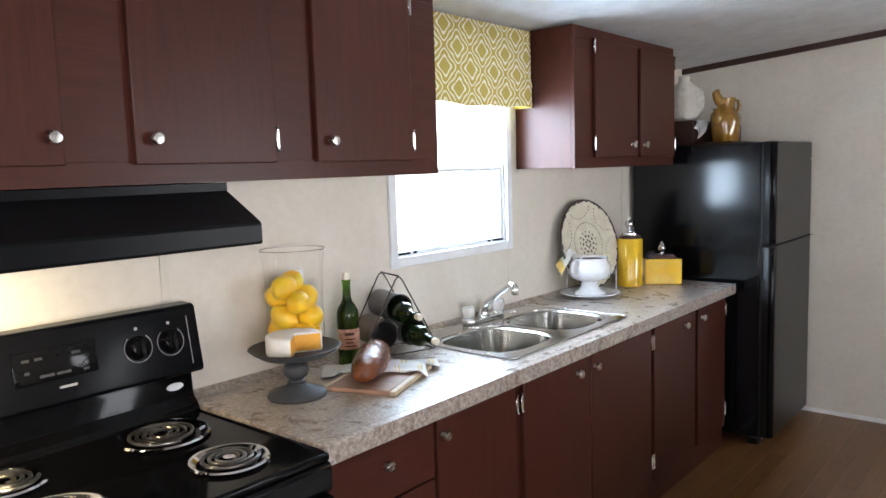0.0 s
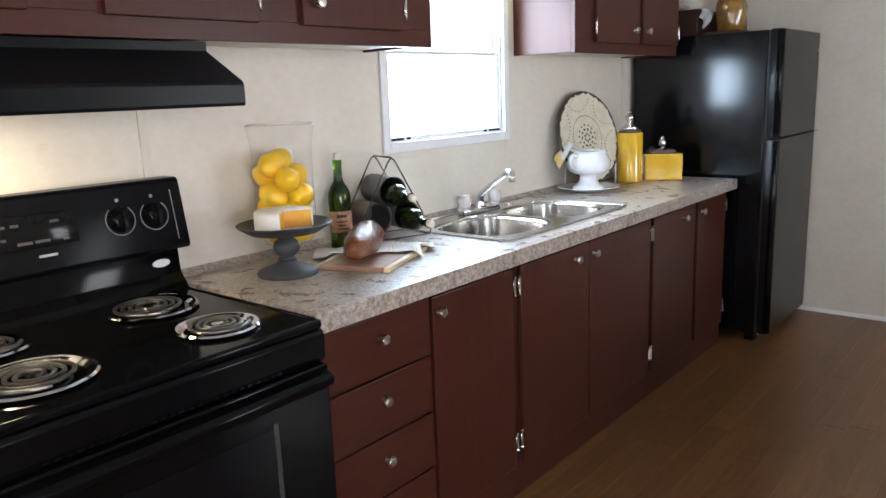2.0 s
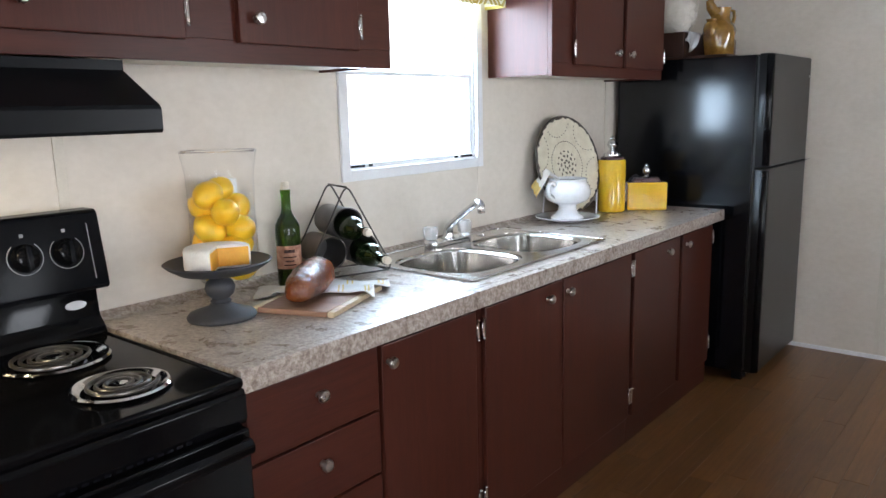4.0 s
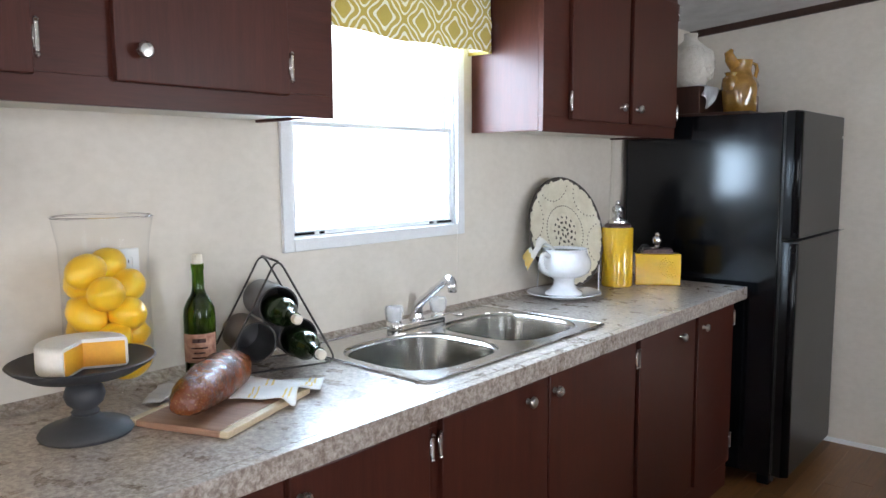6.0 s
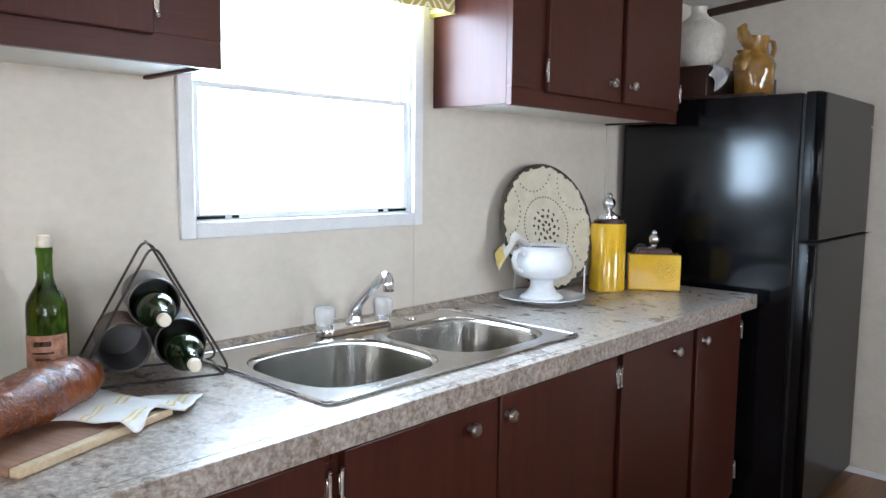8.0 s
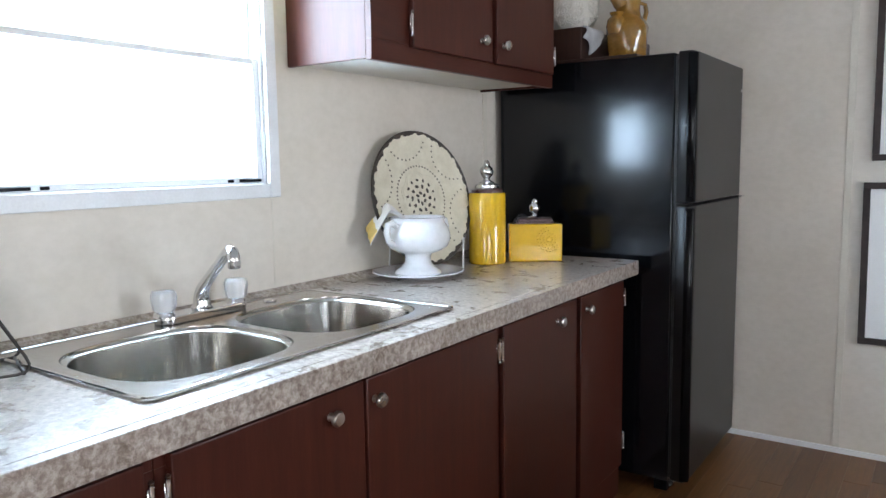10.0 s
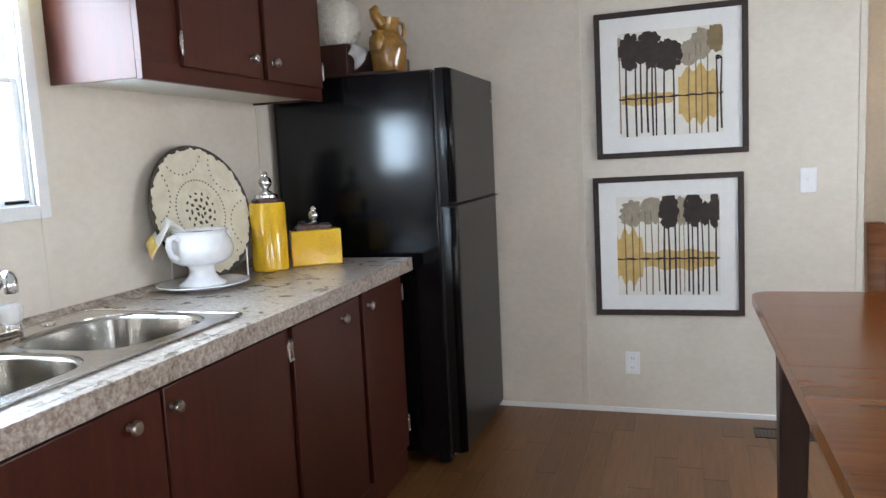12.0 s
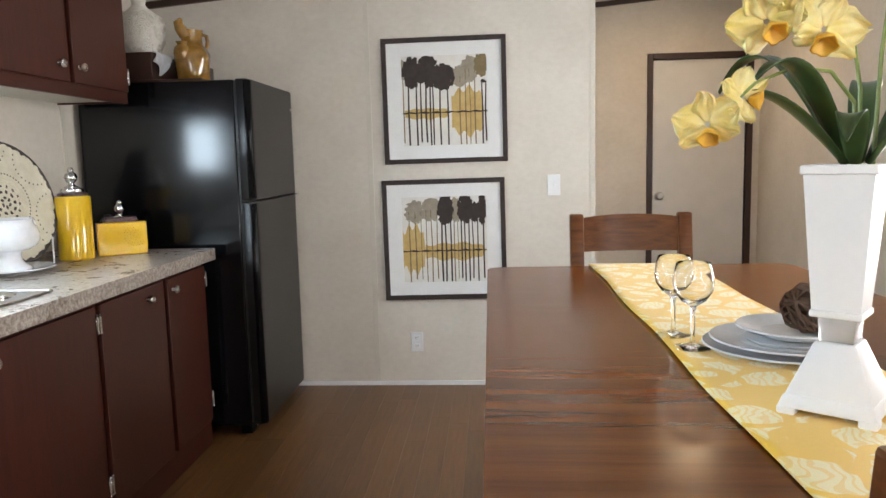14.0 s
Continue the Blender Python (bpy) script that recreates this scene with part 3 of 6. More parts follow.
# hall door
d1 = thing("door_1", "pale flush hall door, closed, in a dark wooden frame", "door", kind="structure")
part("door_leaf", box(DOOR[0] + 0.006, DOOR[1] - 0.006, YF + 0.012, YF + 0.045, 0.008, DOOR[3] - 0.006, 0.002), M_DOORP, d1)
f = box(DOOR[0] - 0.042, DOOR[0], YF - 0.014, YF + 0.1, 0, DOOR[3] + 0.042, 0.003)
box(DOOR[1], DOOR[1] + 0.042, YF - 0.014, YF + 0.1, 0, DOOR[3] + 0.042, 0.003, bm=f)
box(DOOR[0], DOOR[1], YF - 0.0135, YF + 0.1, DOOR[3], DOOR[3] + 0.042, 0.003, bm=f)
part("door_frame", f, M_TRIM, d1, "dark brown wooden door frame")
part("door_knob", lathe([(0.0, 0.0), (0.03, 0.0), (0.03, 0.006), (0.012, 0.01), (0.011, 0.03), (0.024, 0.04), (0.029, 0.052), (0.024, 0.064), (0.0, 0.068)], 20,
     m=pose(DOOR[0] + 0.055, YF + 0.012, 0.975, 90, 0, 0)), M_NICKEL, d1, "satin nickel round door knob")

# lamps
# the hall lamp, and an added one out of view on the living side
for nm, x, y, r, lab in (("ceiling_lamp", 3.2, 4.45, 0.14, "added round ceiling lamp, out of view, for warm fill light in the hall"), ("ceiling_lamp", 2.5, -1.9, 0.16, "added round ceiling lamp, out of view, for warm fill light")):
    lz = ceil_z(x)
    L = thing(nm, lab, "ceiling lamp", (x, y, lz))
    part("shade", lathe([(0.0, -0.075), (r * 0.6, -0.062), (r * 0.92, -0.03), (r, -0.006)], 28), M_BULB, L, "glowing frosted glass shade")
    part("rim", lathe([(r, -0.022), (r + 0.012, -0.022), (r + 0.014, 0.012), (r, 0.012)], 28), M_NICKEL, L)


# ---- cabinets ----
def knob(parent, x, y, z, r=0.016):
    part("knob", lathe([(0.0, 0.0), (0.009, 0.0), (0.0065, 0.006), (0.006, 0.012), (r, 0.017), (r * 1.02, 0.022), (r * 0.8, 0.027), (0.0, 0.029)], 18, m=Matrix.Translation((x, y, z)) @ TO_X), M_NICKEL, parent, "satin nickel knob")


def hinge(parent, x, y, z):
    bm = tube([(x, y, z - 0.026), (x, y, z + 0.026)], 0.0045, 10)
    for s in (-1, 1):
        lathe([(0.0, 0.0), (0.0045, 0.002), (0.0062, 0.006), (0.003, 0.010), (0.0, 0.012)], 10, bm, Matrix.Translation((x, y, z + s * 0.025)) @ (pose(0, 0, 0) if s > 0 else pose(0, 0, 0, 180, 0, 0)))
    box(x - 0.004, x - 0.001, y - 0.006, y + 0.006, z - 0.02, z + 0.02, 0.0008, 1, bm)
    part("hinge", bm, M_CHROME, parent, "chrome barrel hinge")


def slab_door(parent, name, x, y0, y1, z0, z1, knob_at=None, hinge_y=None, hz=()):
    d = part(name, box(x - 0.018, x, y0, y1, z0, z1, 0.0035, 2), M_CAB, parent)
    if knob_at:
        knob(d, x, *knob_at)
    for z in hz:
        hinge(d, x + 0.001, hinge_y, z)
    return d


def wall_cabinet(y0, y1, doors, label):
    z0, z1, xf = 1.56, 2.188, 0.318
    c = thing("wall_cabinet", label, "cabinet", group="wall cabinets")
    bm = box(0.003, xf - 0.02, y0, y0 + 0.013, z0 + 0.004, z1, 0.001, 1)
    box(0.003, xf - 0.02, y1 - 0.013, y1, z0 + 0.004, z1, 0.001, 1, bm)
    box(0.003, xf - 0.02, y0 + 0.013, y1 - 0.013, z1 - 0.013, z1, 0, 1, bm)
    part("carcass", bm, M_CAB, c)
    part("underside", box(0.003, xf - 0.02, y0 + 0.013, y1 - 0.013, z0 + 0.012, z0 + 0.022, 0), M_CABIN, c, "pale board underside")
    ys = [y0]
    for d in doors:
        ys += [d[0] + 0.012, d[1] - 0.012]
    ys.append(y1)
    fr = box(xf - 0.02, xf, y0, y1, z0, z0 + 0.055, 0.0012, 1)
    box(xf - 0.02, xf, y0, y1, z1 - 0.055, z1, 0.0012, 1, fr)
    for i in range(0, len(ys), 2):
        box(xf - 0.0195, xf - 0.0003, ys[i], ys[i + 1], z0 + 0.055, z1 - 0.055, 0, 1, fr)
    part("face_frame", fr, M_CABX, c)
    for a, e, k, h in doors:
        slab_door(c, "cabinet_door", xf + 0.018, a, e, z0 + 0.047, z1 - 0.042, (k, 1.668), h, (1.672, 2.108))
    return c


wall_cabinet(-0.80, 0.845, [(-0.76, -0.418, -0.445, -0.768), (-0.258, 0.146, -0.212, 0.152), (0.292, 0.700, 0.342, 0.706)], "dark cherry-brown wooden wall cabinet with three slab doors")
wall_cabinet(1.782, 2.850, [(1.945, 2.372, 2.308, 1.938), (2.408, 2.826, 2.446, 2.832)], "dark cherry-brown wooden wall cabinet with two slab doors")

XF = 0.592


def base_cabinet(y0, y1, label, doors=(), drawers=()):
    c = thing("base_cabinet", label, "cabinet", group="base cabinets")
    bm = box(0.003, XF - 0.02, y0, y0 + 0.012, 0.0, 0.858)
    box(0.003, XF - 0.02, y1 - 0.012, y1, 0.0, 0.858, bm=bm)
    box(0.003, XF - 0.02, y0 + 0.012, y1 - 0.012, 0.09, 0.102, bm=bm)
    box(0.003, 0.009, y0 + 0.012, y1 - 0.012, 0.102, 0.858, bm=bm)
    part("carcass", bm, M_CAB, c, smooth=False)
    fr = box(XF - 0.02, XF, y0, y1, 0.0, 0.14, 0.001, 1)
    box(XF - 0.02, XF, y0, y1, 0.815, 0.8605, 0.001, 1, fr)
    ys = [y0]
    for d in list(doors) + [(a, e) for a, e in drawers[:1]]:
        ys += [d[0] + 0.012, d[1] - 0.012]
    ys.append(y1)
    for i in range(0, len(ys), 2):
        box(XF - 0.0195, XF - 0.0003, ys[i], ys[i + 1], 0.14, 0.815, 0, 1, fr)
    part("face_frame", fr, M_CABX, c)
    for a, e, k, h in doors:
        slab_door(c, "cabinet_door", XF + 0.018, a, e, 0.125, 0.838, (k, 0.79), h, (0.22, 0.775))
    for i, (a, e) in enumerate(drawers):
        z1 = 0.842 - 0.176 * i
        d = part("drawer_front", box(XF, XF + 0.018, a, e, z1 - 0.170, z1, 0.0035, 2), M_CABX, c)
        knob(d, XF + 0.018, 0.243, z1 - 0.066)
    return c


base_cabinet(0.004, 0.452, "dark cherry-brown base cabinet with four drawers", drawers=[(0.040, 0.446)] * 4)
base_cabinet(0.454, 0.893, "dark cherry-brown base cabinet with one slab door", [(0.460, 0.868, 0.484, 0.877)])
base_cabinet(0.895, 1.944, "dark cherry-brown sink base cabinet with two slab doors", [(0.915, 1.378, 1.275, 0.906), (1.387, 1.926, 1.411, 1.935)])
base_cabinet(1.946, 2.872, "dark cherry-brown base cabinet with two slab doors", [(1.962, 2.440, 2.295, 1.953), (2.474, 2.856, 2.516, 2.864)])

# worktop with a cut-out for the sink
SX0, SX1, SY0, SY1 = 0.048, 0.568, 0.909, 1.786
WZ0, WZ1, WXF, WY1 = 0.862, 0.914, 0.656, 2.882
t = box(SX1 - 0.014, WXF - 0.030, 0.003, WY1, WZ0 + 0.012, WZ1, 0)
box(0.003, SX0 + 0.014, 0.003, WY1, WZ0 + 0.012, WZ1, 0, 1, t)
box(SX0 + 0.014, SX1 - 0.014, 0.003, SY0 + 0.014, WZ0 + 0.012, WZ1, 0, 1, t)
box(SX0 + 0.014, SX1 - 0.014, SY1 - 0.014, WY1, WZ0 + 0.012, WZ1, 0, 1, t)
wt = thing("worktop", "long grey-brown mottled laminate worktop on the base cabinets", "worktop", (0, 0, 0))
part("slab", t, M_TOP, wt, smooth=False)
# added rise: lifts the wall joint line, though the worktop is likely flat
cove = [(0.046 * (1 - i / 10), WZ1 + 0.0004 + 0.019 * (i / 10) ** 2) for i in range(11)]
part("back_lip", prism(cove + [(0.0005, WZ1 + 0.0004)], "y", 0.003, WY1), M_TOP, wt, "added coved rise that lifts the worktop's joint with the wall", angle=60)
part("front_edge", box(WXF - 0.030, WXF, 0.003, WY1, WZ0, WZ1, 0.002, 2), M_TOP, wt, "deep laminate front edge", smooth=False)


def superloop(cx, cy, w, d, z, n=40, k=3.2):
    out = []
    for i in range(n):
        a = 2 * math.pi * i / n
        ca, sa = math.cos(a), math.sin(a)
        out.append((cx + w * math.copysign(abs(ca) ** (2 / k), ca), cy + d * math.copysign(abs(sa) ** (2 / k), sa), z))
    return out


def loft(loops, close_end=True):
    bm = bmesh.new()
    rings = [[bm.verts.new(p) for p in lp] for lp in loops]
    n = len(rings[0])
    for p, q in zip(rings, rings[1:]):
        for i in range(n):
            bm.faces.new((p[i], p[(i + 1) % n], q[(i + 1) % n], q[i]))
    if close_end:
        bm.faces.new(rings[-1])
    bmesh.ops.recalc_face_normals(bm, faces=bm.faces)
    return bm


sink = thing("sink", "stainless steel double-bowl sink set into the worktop", "sink", (0, 0, 0.914))
BOWLS = [(0.334, 1.140, 0.192, 0.200), (0.334, 1.562, 0.192, 0.196)]
bm = bmesh.new()
edges = []
for lp in [[(p[0], p[1], 0.006) for p in rounded((SX1 - SX0) / 2, (SY1 - SY0) / 2, 0.022, 5, (SX0 + SX1) / 2, (SY0 + SY1) / 2)]] + [superloop(*q, 0.006) for q in BOWLS]:
    vs = [bm.verts.new(p) for p in lp]
    edges += [bm.edges.new((vs[i], vs[(i + 1) % len(vs)])) for i in range(len(vs))]
bmesh.ops.triangle_fill(bm, edges=edges, use_beauty=True, use_dissolve=False)
bmesh.ops.recalc_face_normals(bm, faces=bm.faces)
if sum(fc.normal.z for fc in bm.faces) < 0:
    bmesh.ops.reverse_faces(bm, faces=bm.faces)
part("rim", bm, M_STEEL, sink, smooth=False)
o2 = rounded((SX1 - SX0) / 2, (SY1 - SY0) / 2, 0.022, 5, (SX0 + SX1) / 2, (SY0 + SY1) / 2)
bm = tube([(p[0], p[1], 0.0045) for p in o2], 0.0045, 8, True)
part("rolled_edge", bm, M_CHROME, sink, "bright rolled outer edge")
for cx, cy, w, d in BOWLS:
    loops = [superloop(cx, cy, w, d, 0.006)]
    for i in range(1, 7):
        a = radians(15 * i)
        loops.append(superloop(cx, cy, w - 0.012 * (1 - math.cos(a)), d - 0.012 * (1 - math.cos(a)), 0.006 - 0.012 * math.sin(a)))
    loops.append(superloop(cx, cy, w - 0.022, d - 0.022, -0.115, k=3.4))
    for i in range(1, 7):
        a = radians(15 * i)
        loops.append(superloop(cx, cy, w - 0.022 - 0.045 * (1 - math.cos(a)), d - 0.022 - 0.045 * (1 - math.cos(a)), -0.115 - 0.045 * math.sin(a), k=3.2))
    bowl = part("bowl", loft(loops), M_STEEL, sink, "brushed steel bowl", angle=60)
    part("drain", lathe([(0.045, 0.004), (0.043, 0.006), (0.034, 0.003), (0.030, 0.001), (0.0, 0.001)], 24, m=Matrix.Translation((cx, cy, -0.16))), M_CHROME, bowl, "chrome drain cup")
part("hole_cover", lathe([(0.019, 0.0), (0.018, 0.004), (0.0, 0.006)], 18, m=Matrix.Translation((0.088, 1.60, 0.006))), M_CHROME, sink, "round chrome hole cover")

fa = thing("faucet", "chrome kitchen faucet with two clear acrylic handles", "faucet", (0.095, 1.376, 0.920))
bp = prism(rounded(0.030, 0.128, 0.028, 5), "z", 0.0, 0.020, 0.004)
part("base_plate", bp, M_CHROME, fa)
SD = Vector((0.945, -0.327, 0))   # the way the spout points
rise = [(0.0, 0.016), (0.0, 0.040), (0.002, 0.052), (0.010, 0.066), (0.034, 0.084), (0.090, 0.117), (0.150, 0.150), (0.190, 0.172), (0.208, 0.179), (0.224, 0.178), (0.231, 0.170), (0.232, 0.160)]
part("spout", tube([SD * d + Vector((0, 0, h)) for d, h in rise], [0.023, 0.0205, 0.019, 0.017, 0.0145, 0.0125, 0.012, 0.0125, 0.0135, 0.0140, 0.0140, 0.0135], 16), M_CHROME, fa)
part("collar", lathe([(0.026, 0.018), (0.026, 0.024), (0.022, 0.028), (0.0, 0.028)], 22), M_CHROME, fa)
part("aerator", lathe([(0.0, 0.0), (0.0130, 0.0), (0.0140, 0.003), (0.0140, 0.018), (0.012, 0.020), (0.0, 0.020)], 18, m=Matrix.Translation(SD * 0.232 + Vector((0, 0, 0.143)))), M_NICKEL, fa, "dull metal spout tip")
for s in (-1, 1):
    part("handle_base", lathe([(0.026, 0.018), (0.024, 0.026), (0.014, 0.034), (0.0, 0.034)], 18, m=Matrix.Translation((0, s * 0.106, 0))), M_CHROME, fa)
    part("handle", lathe([(0.0, 0.030), (0.021, 0.030), (0.0250, 0.034), (0.0285, 0.060), (0.0280, 0.070), (0.024, 0.079), (0.012, 0.081), (0.0, 0.079)], 24, m=Matrix.Translation((0, s * 0.106, 0)),
         wave=lambda a, r, z: 1 + 0.07 * math.cos(8 * a)), M_ACRYL, fa, "clear ribbed acrylic handle", angle=70)

# ---- range hood ----
hd = thing("range_hood", "black enamel under-cabinet range hood with a small lamp", "range hood", (0, 0, 1.40))
HY0, HY1 = -0.766, 0.006
prof = [(0.003, 0.012), (0.003, 0.158), (0.298, 0.158), (0.298, 0.135), (0.436, 0.058), (0.441, 0.050), (0.441, 0.006), (0.436, 0.0), (0.425, 0.0), (0.425, 0.012)]
part("canopy", prism(prof, "y", HY0, HY1, 0.0015), M_HOOD, hd)
part("filter", box(0.10, 0.40, -0.50, -0.05, 0.004, 0.0118, 0.002), M_STEEL, hd, "dull mesh grease filter")
part("lamp_lens", box(0.18, 0.36, -0.68, -0.54, 0.007, 0.0118, 0.002), M_BULB, hd, "glowing lamp lens")

# ---- range ----
rg = thing("range", "black electric coil range with a back control panel", "range", (0, 0, 0))
RY0, RY1 = -0.762, -0.001
part("body", box(0.02, 0.640, RY0, RY1, 0.03, 0.882, 0.004), M_BLACK, rg)
ct = box(0.02, 0.672, RY0, RY1, 0.884, 0.906, 0.008, 3)
part("cooktop", ct, M_BLACK, rg, "glossy black enamel cooktop")
for yy in (RY0 + 0.012, RY1 - 0.012):
    part("cooktop_lip", tube([(0.03, yy, 0.9065), (0.655, yy, 0.9065)], 0.004, 8), M_BLACK, rg)
# back guard: lower riser, and the leaning panel above it
part("riser", prism([(0.02, 0.906), (0.115, 0.906), (0.105, 0.925), (0.082, 0.948), (0.076, 1.018), (0.02, 1.018)], "y", RY0 + 0.004, RY1 - 0.004, 0.003), M_BLACK, rg, "glossy black riser")
pn = part("control_panel", prism([(0.02, 1.020), (0.112, 1.020), (0.120, 1.030), (0.088, 1.205), (0.078, 1.214), (0.02, 1.214)], "y", RY0, RY1 + 0.012, 0.003), M_BLACKM, rg, "satin black control panel")
PM = Matrix.Translation((0.1045, 0, 1.117)) @ pose(0, 0, 0, 0, -10.4, 0)   # the panel's face: local x outwards, z up
part("display", join(None, box(0, 0.003, -0.485, -0.285, -0.030, 0.050, 0.002), PM), M_DARKGL, pn, "dark glass clock display")
for i, (yy, zz, w) in enumerate([(-0.455, 0.028, 0.018), (-0.425, 0.028, 0.018), (-0.335, 0.028, 0.022), (-0.455, -0.002, 0.012), (-0.41, -0.016, 0.034), (-0.37, -0.016, 0.034), (-0.315, 0.0, 0.014), (-0.315, -0.018, 0.014)]):
    part("display_mark", join(None, box(0.003, 0.0034, yy - w / 2, yy + w / 2, zz - 0.0035, zz + 0.0035), PM), M_EDGE, pn, "faint grey key legend", smooth=False)
part("maker_mark", join(None, box(0, 0.0006, -0.385, -0.342, -0.055, -0.049), PM), M_GREYP, pn, "small pale maker's mark", smooth=False)
for yy in (-0.660, -0.560, -0.172, -0.078):
    kb = part("knob", lathe([(0.0, 0.0), (0.032, 0.0), (0.033, 0.004), (0.030, 0.008), (0.026, 0.022), (0.022, 0.025), (0.0, 0.025)], 28, m=PM @ Matrix.Translation((0, yy, 0.004)) @ TO_X), M_BLACK, pn, "round black control knob")
    part("grip", join(None, box(0.020, 0.034, yy - 0.006, yy + 0.006, -0.024, 0.030, 0.003), PM), M_BLACKM, kb)
    ring = tube([(0, 0.039 * math.cos(radians(a)), 0.039 * math.sin(radians(a))) for a in range(-230, 51, 14)], 0.0011, 6, m=PM @ Matrix.Translation((0.0008, yy, 0.004)))
    join(ring, box(0, 0.0012, yy - 0.004, yy + 0.004, 0.052, 0.060), PM)
    part("dial_marks", ring, M_GREYP, kb, "pale dial marks")
part("edge_line", join(None, box(0, 0.0008, -0.022, -0.020, -0.070, 0.066), PM), M_GREYP, pn, "thin pale line", smooth=False)
bm = lathe([(0.0, 0.0), (1.0, 0.0), (1.0, 0.5), (0.0, 0.5)], 28, m=Matrix.Translation((0.0790, -0.062, 0.982)) @ TO_X @ Matrix.Diagonal((0.011, 0.026, 0.004, 1)))
part("badge", bm, M_PLATE, rg, "small oval silver badge")


def burner(x, y, r):
    bn = part("drip_pan", lathe([(r * 1.02, 0.001), (r * 1.06, 0.004), (r * 1.02, 0.008), (r * 0.93, 0.006), (r * 0.80, -0.006), (r * 0.3, -0.012), (0.0, -0.012)], 40, m=Matrix.Translation((x, y, 0.906))), M_CHROME, rg, "chrome drip pan")
    bn.location.z = 0.0025
    turns = 4.0 if r > 0.1 else 3.2
    pts = []
    for i in range(int(turns * 26) + 1):
        a = 2 * math.pi * i / 26
        rr = 0.018 + (r * 0.78 - 0.018) * (i / (turns * 26))
        pts.append((x + rr * math.cos(a), y + rr * math.sin(a), 0.914))
    part("coil", tube(pts, 0.0046, 7), M_COIL, bn, "dark spiral heating coil")
    part("coil_hub", lathe([(0.014, 0.0), (0.014, 0.004), (0.0, 0.005)], 16, m=Matrix.Translation((x, y, 0.912))), M_CHROME, bn)


burner(0.235, -0.190, 0.112)
burner(0.520, -0.182, 0.090)
burner(0.500, -0.575, 0.112)
burner(0.225, -0.565, 0.090)
part("front_trim", prism([(0.640, 0.806), (0.668, 0.806), (0.674, 0.82), (0.674, 0.872), (0.668, 0.882), (0.640, 0.882)], "y", RY0, RY1, 0.002), M_BLACK, rg)
od = part("oven_door", box(0.642, 0.684, RY0 + 0.003, RY1 - 0.003, 0.215, 0.802, 0.006, 3), M_BLACK, rg, "glossy black oven door")
part("oven_window", box(0.684, 0.6865, RY0 + 0.16, RY1 - 0.16, 0.36, 0.70, 0.001, 1), M_DARKGL, od, "dark glass oven window")
for yy in (RY1 - 0.172, RY0 + 0.160):
    part("window_border", box(0.684, 0.688, yy, yy + 0.012, 0.35, 0.71, 0.001, 1), M_EDGE, od, "thin grey window border")
part("handle", prism([(0.684, 0.765), (0.712, 0.758), (0.724, 0.766), (0.726, 0.782), (0.716, 0.793), (0.684, 0.797)], "y", RY0 + 0.02, RY1 - 0.02, 0.004), M_BLACK, od, "broad black door handle")
vt = None
for i in range(26):
    yy = RY0 + 0.12 + i * 0.02
    vt = box(0.6742, 0.6752, yy, yy + 0.011, 0.812, 0.817, 0, 1, vt)
part("vent_slots", vt, M_BLACKM, rg, "row of small vent slots", smooth=False)
part("storage_drawer", box(0.642, 0.680, RY0 + 0.003, RY1 - 0.003, 0.05, 0.205, 0.006, 3), M_BLACK, rg)
for x, y in ((0.06, RY0 + 0.05), (0.06, RY1 - 0.05), (0.60, RY0 + 0.05), (0.60, RY1 - 0.05)):
    part("foot", lathe([(0.0, 0.0), (0.018, 0.0), (0.018, 0.01), (0.01, 0.012), (0.01, 0.034), (0.0, 0.034)], 12, m=Matrix.Translation((x, y, 0))), M_BLACKM, rg)

# ---- refrigerator ----
fg = thing("refrigerator", "black top-freezer refrigerator standing beside the worktop", "refrigerator", (0, 0, 0))
FY0, FY1 = 2.952, 3.715
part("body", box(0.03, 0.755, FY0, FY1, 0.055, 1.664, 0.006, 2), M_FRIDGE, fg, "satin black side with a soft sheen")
part("gasket", box(0.755, 0.764, FY0 + 0.008, FY1 - 0.008, 0.07, 1.655, 0.002, 1), M_DARKIN, fg)
for nm, z0, z1 in (("freezer_door", 1.122, 1.668), ("fresh_food_door", 0.060, 1.112)):
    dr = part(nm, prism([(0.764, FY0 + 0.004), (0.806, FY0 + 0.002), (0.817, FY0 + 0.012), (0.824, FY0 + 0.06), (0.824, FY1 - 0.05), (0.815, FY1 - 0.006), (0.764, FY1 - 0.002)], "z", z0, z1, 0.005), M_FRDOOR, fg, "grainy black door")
    part("handle", prism([(0.800, FY0 - 0.001), (0.828, FY0 + 0.003), (0.833, FY0 + 0.014), (0.830, FY0 + 0.030), (0.818, FY0 + 0.036), (0.800, FY0 + 0.03)], "z", z0 + 0.006, z1 - 0.006, 0.004), M_BLACK, dr, "glossy black full-height edge handle")
part("top_hinge", box(0.74, 0.80, FY1 - 0.055, FY1 - 0.02, 1.664, 1.676, 0.003), M_NICKEL, fg, "grey hinge cover")
part("middle_hinge", box(0.766, 0.836, FY1 - 0.05, FY1 + 0.004, 1.1135, 1.1205, 0.001), M_CHROME, fg, "bright metal middle hinge")
part("badge", box(0.8242, 0.8252, FY1 - 0.075, FY1 - 0.05, 1.565, 1.577, 0.0004), M_NICKEL, fg, "tiny metal badge")
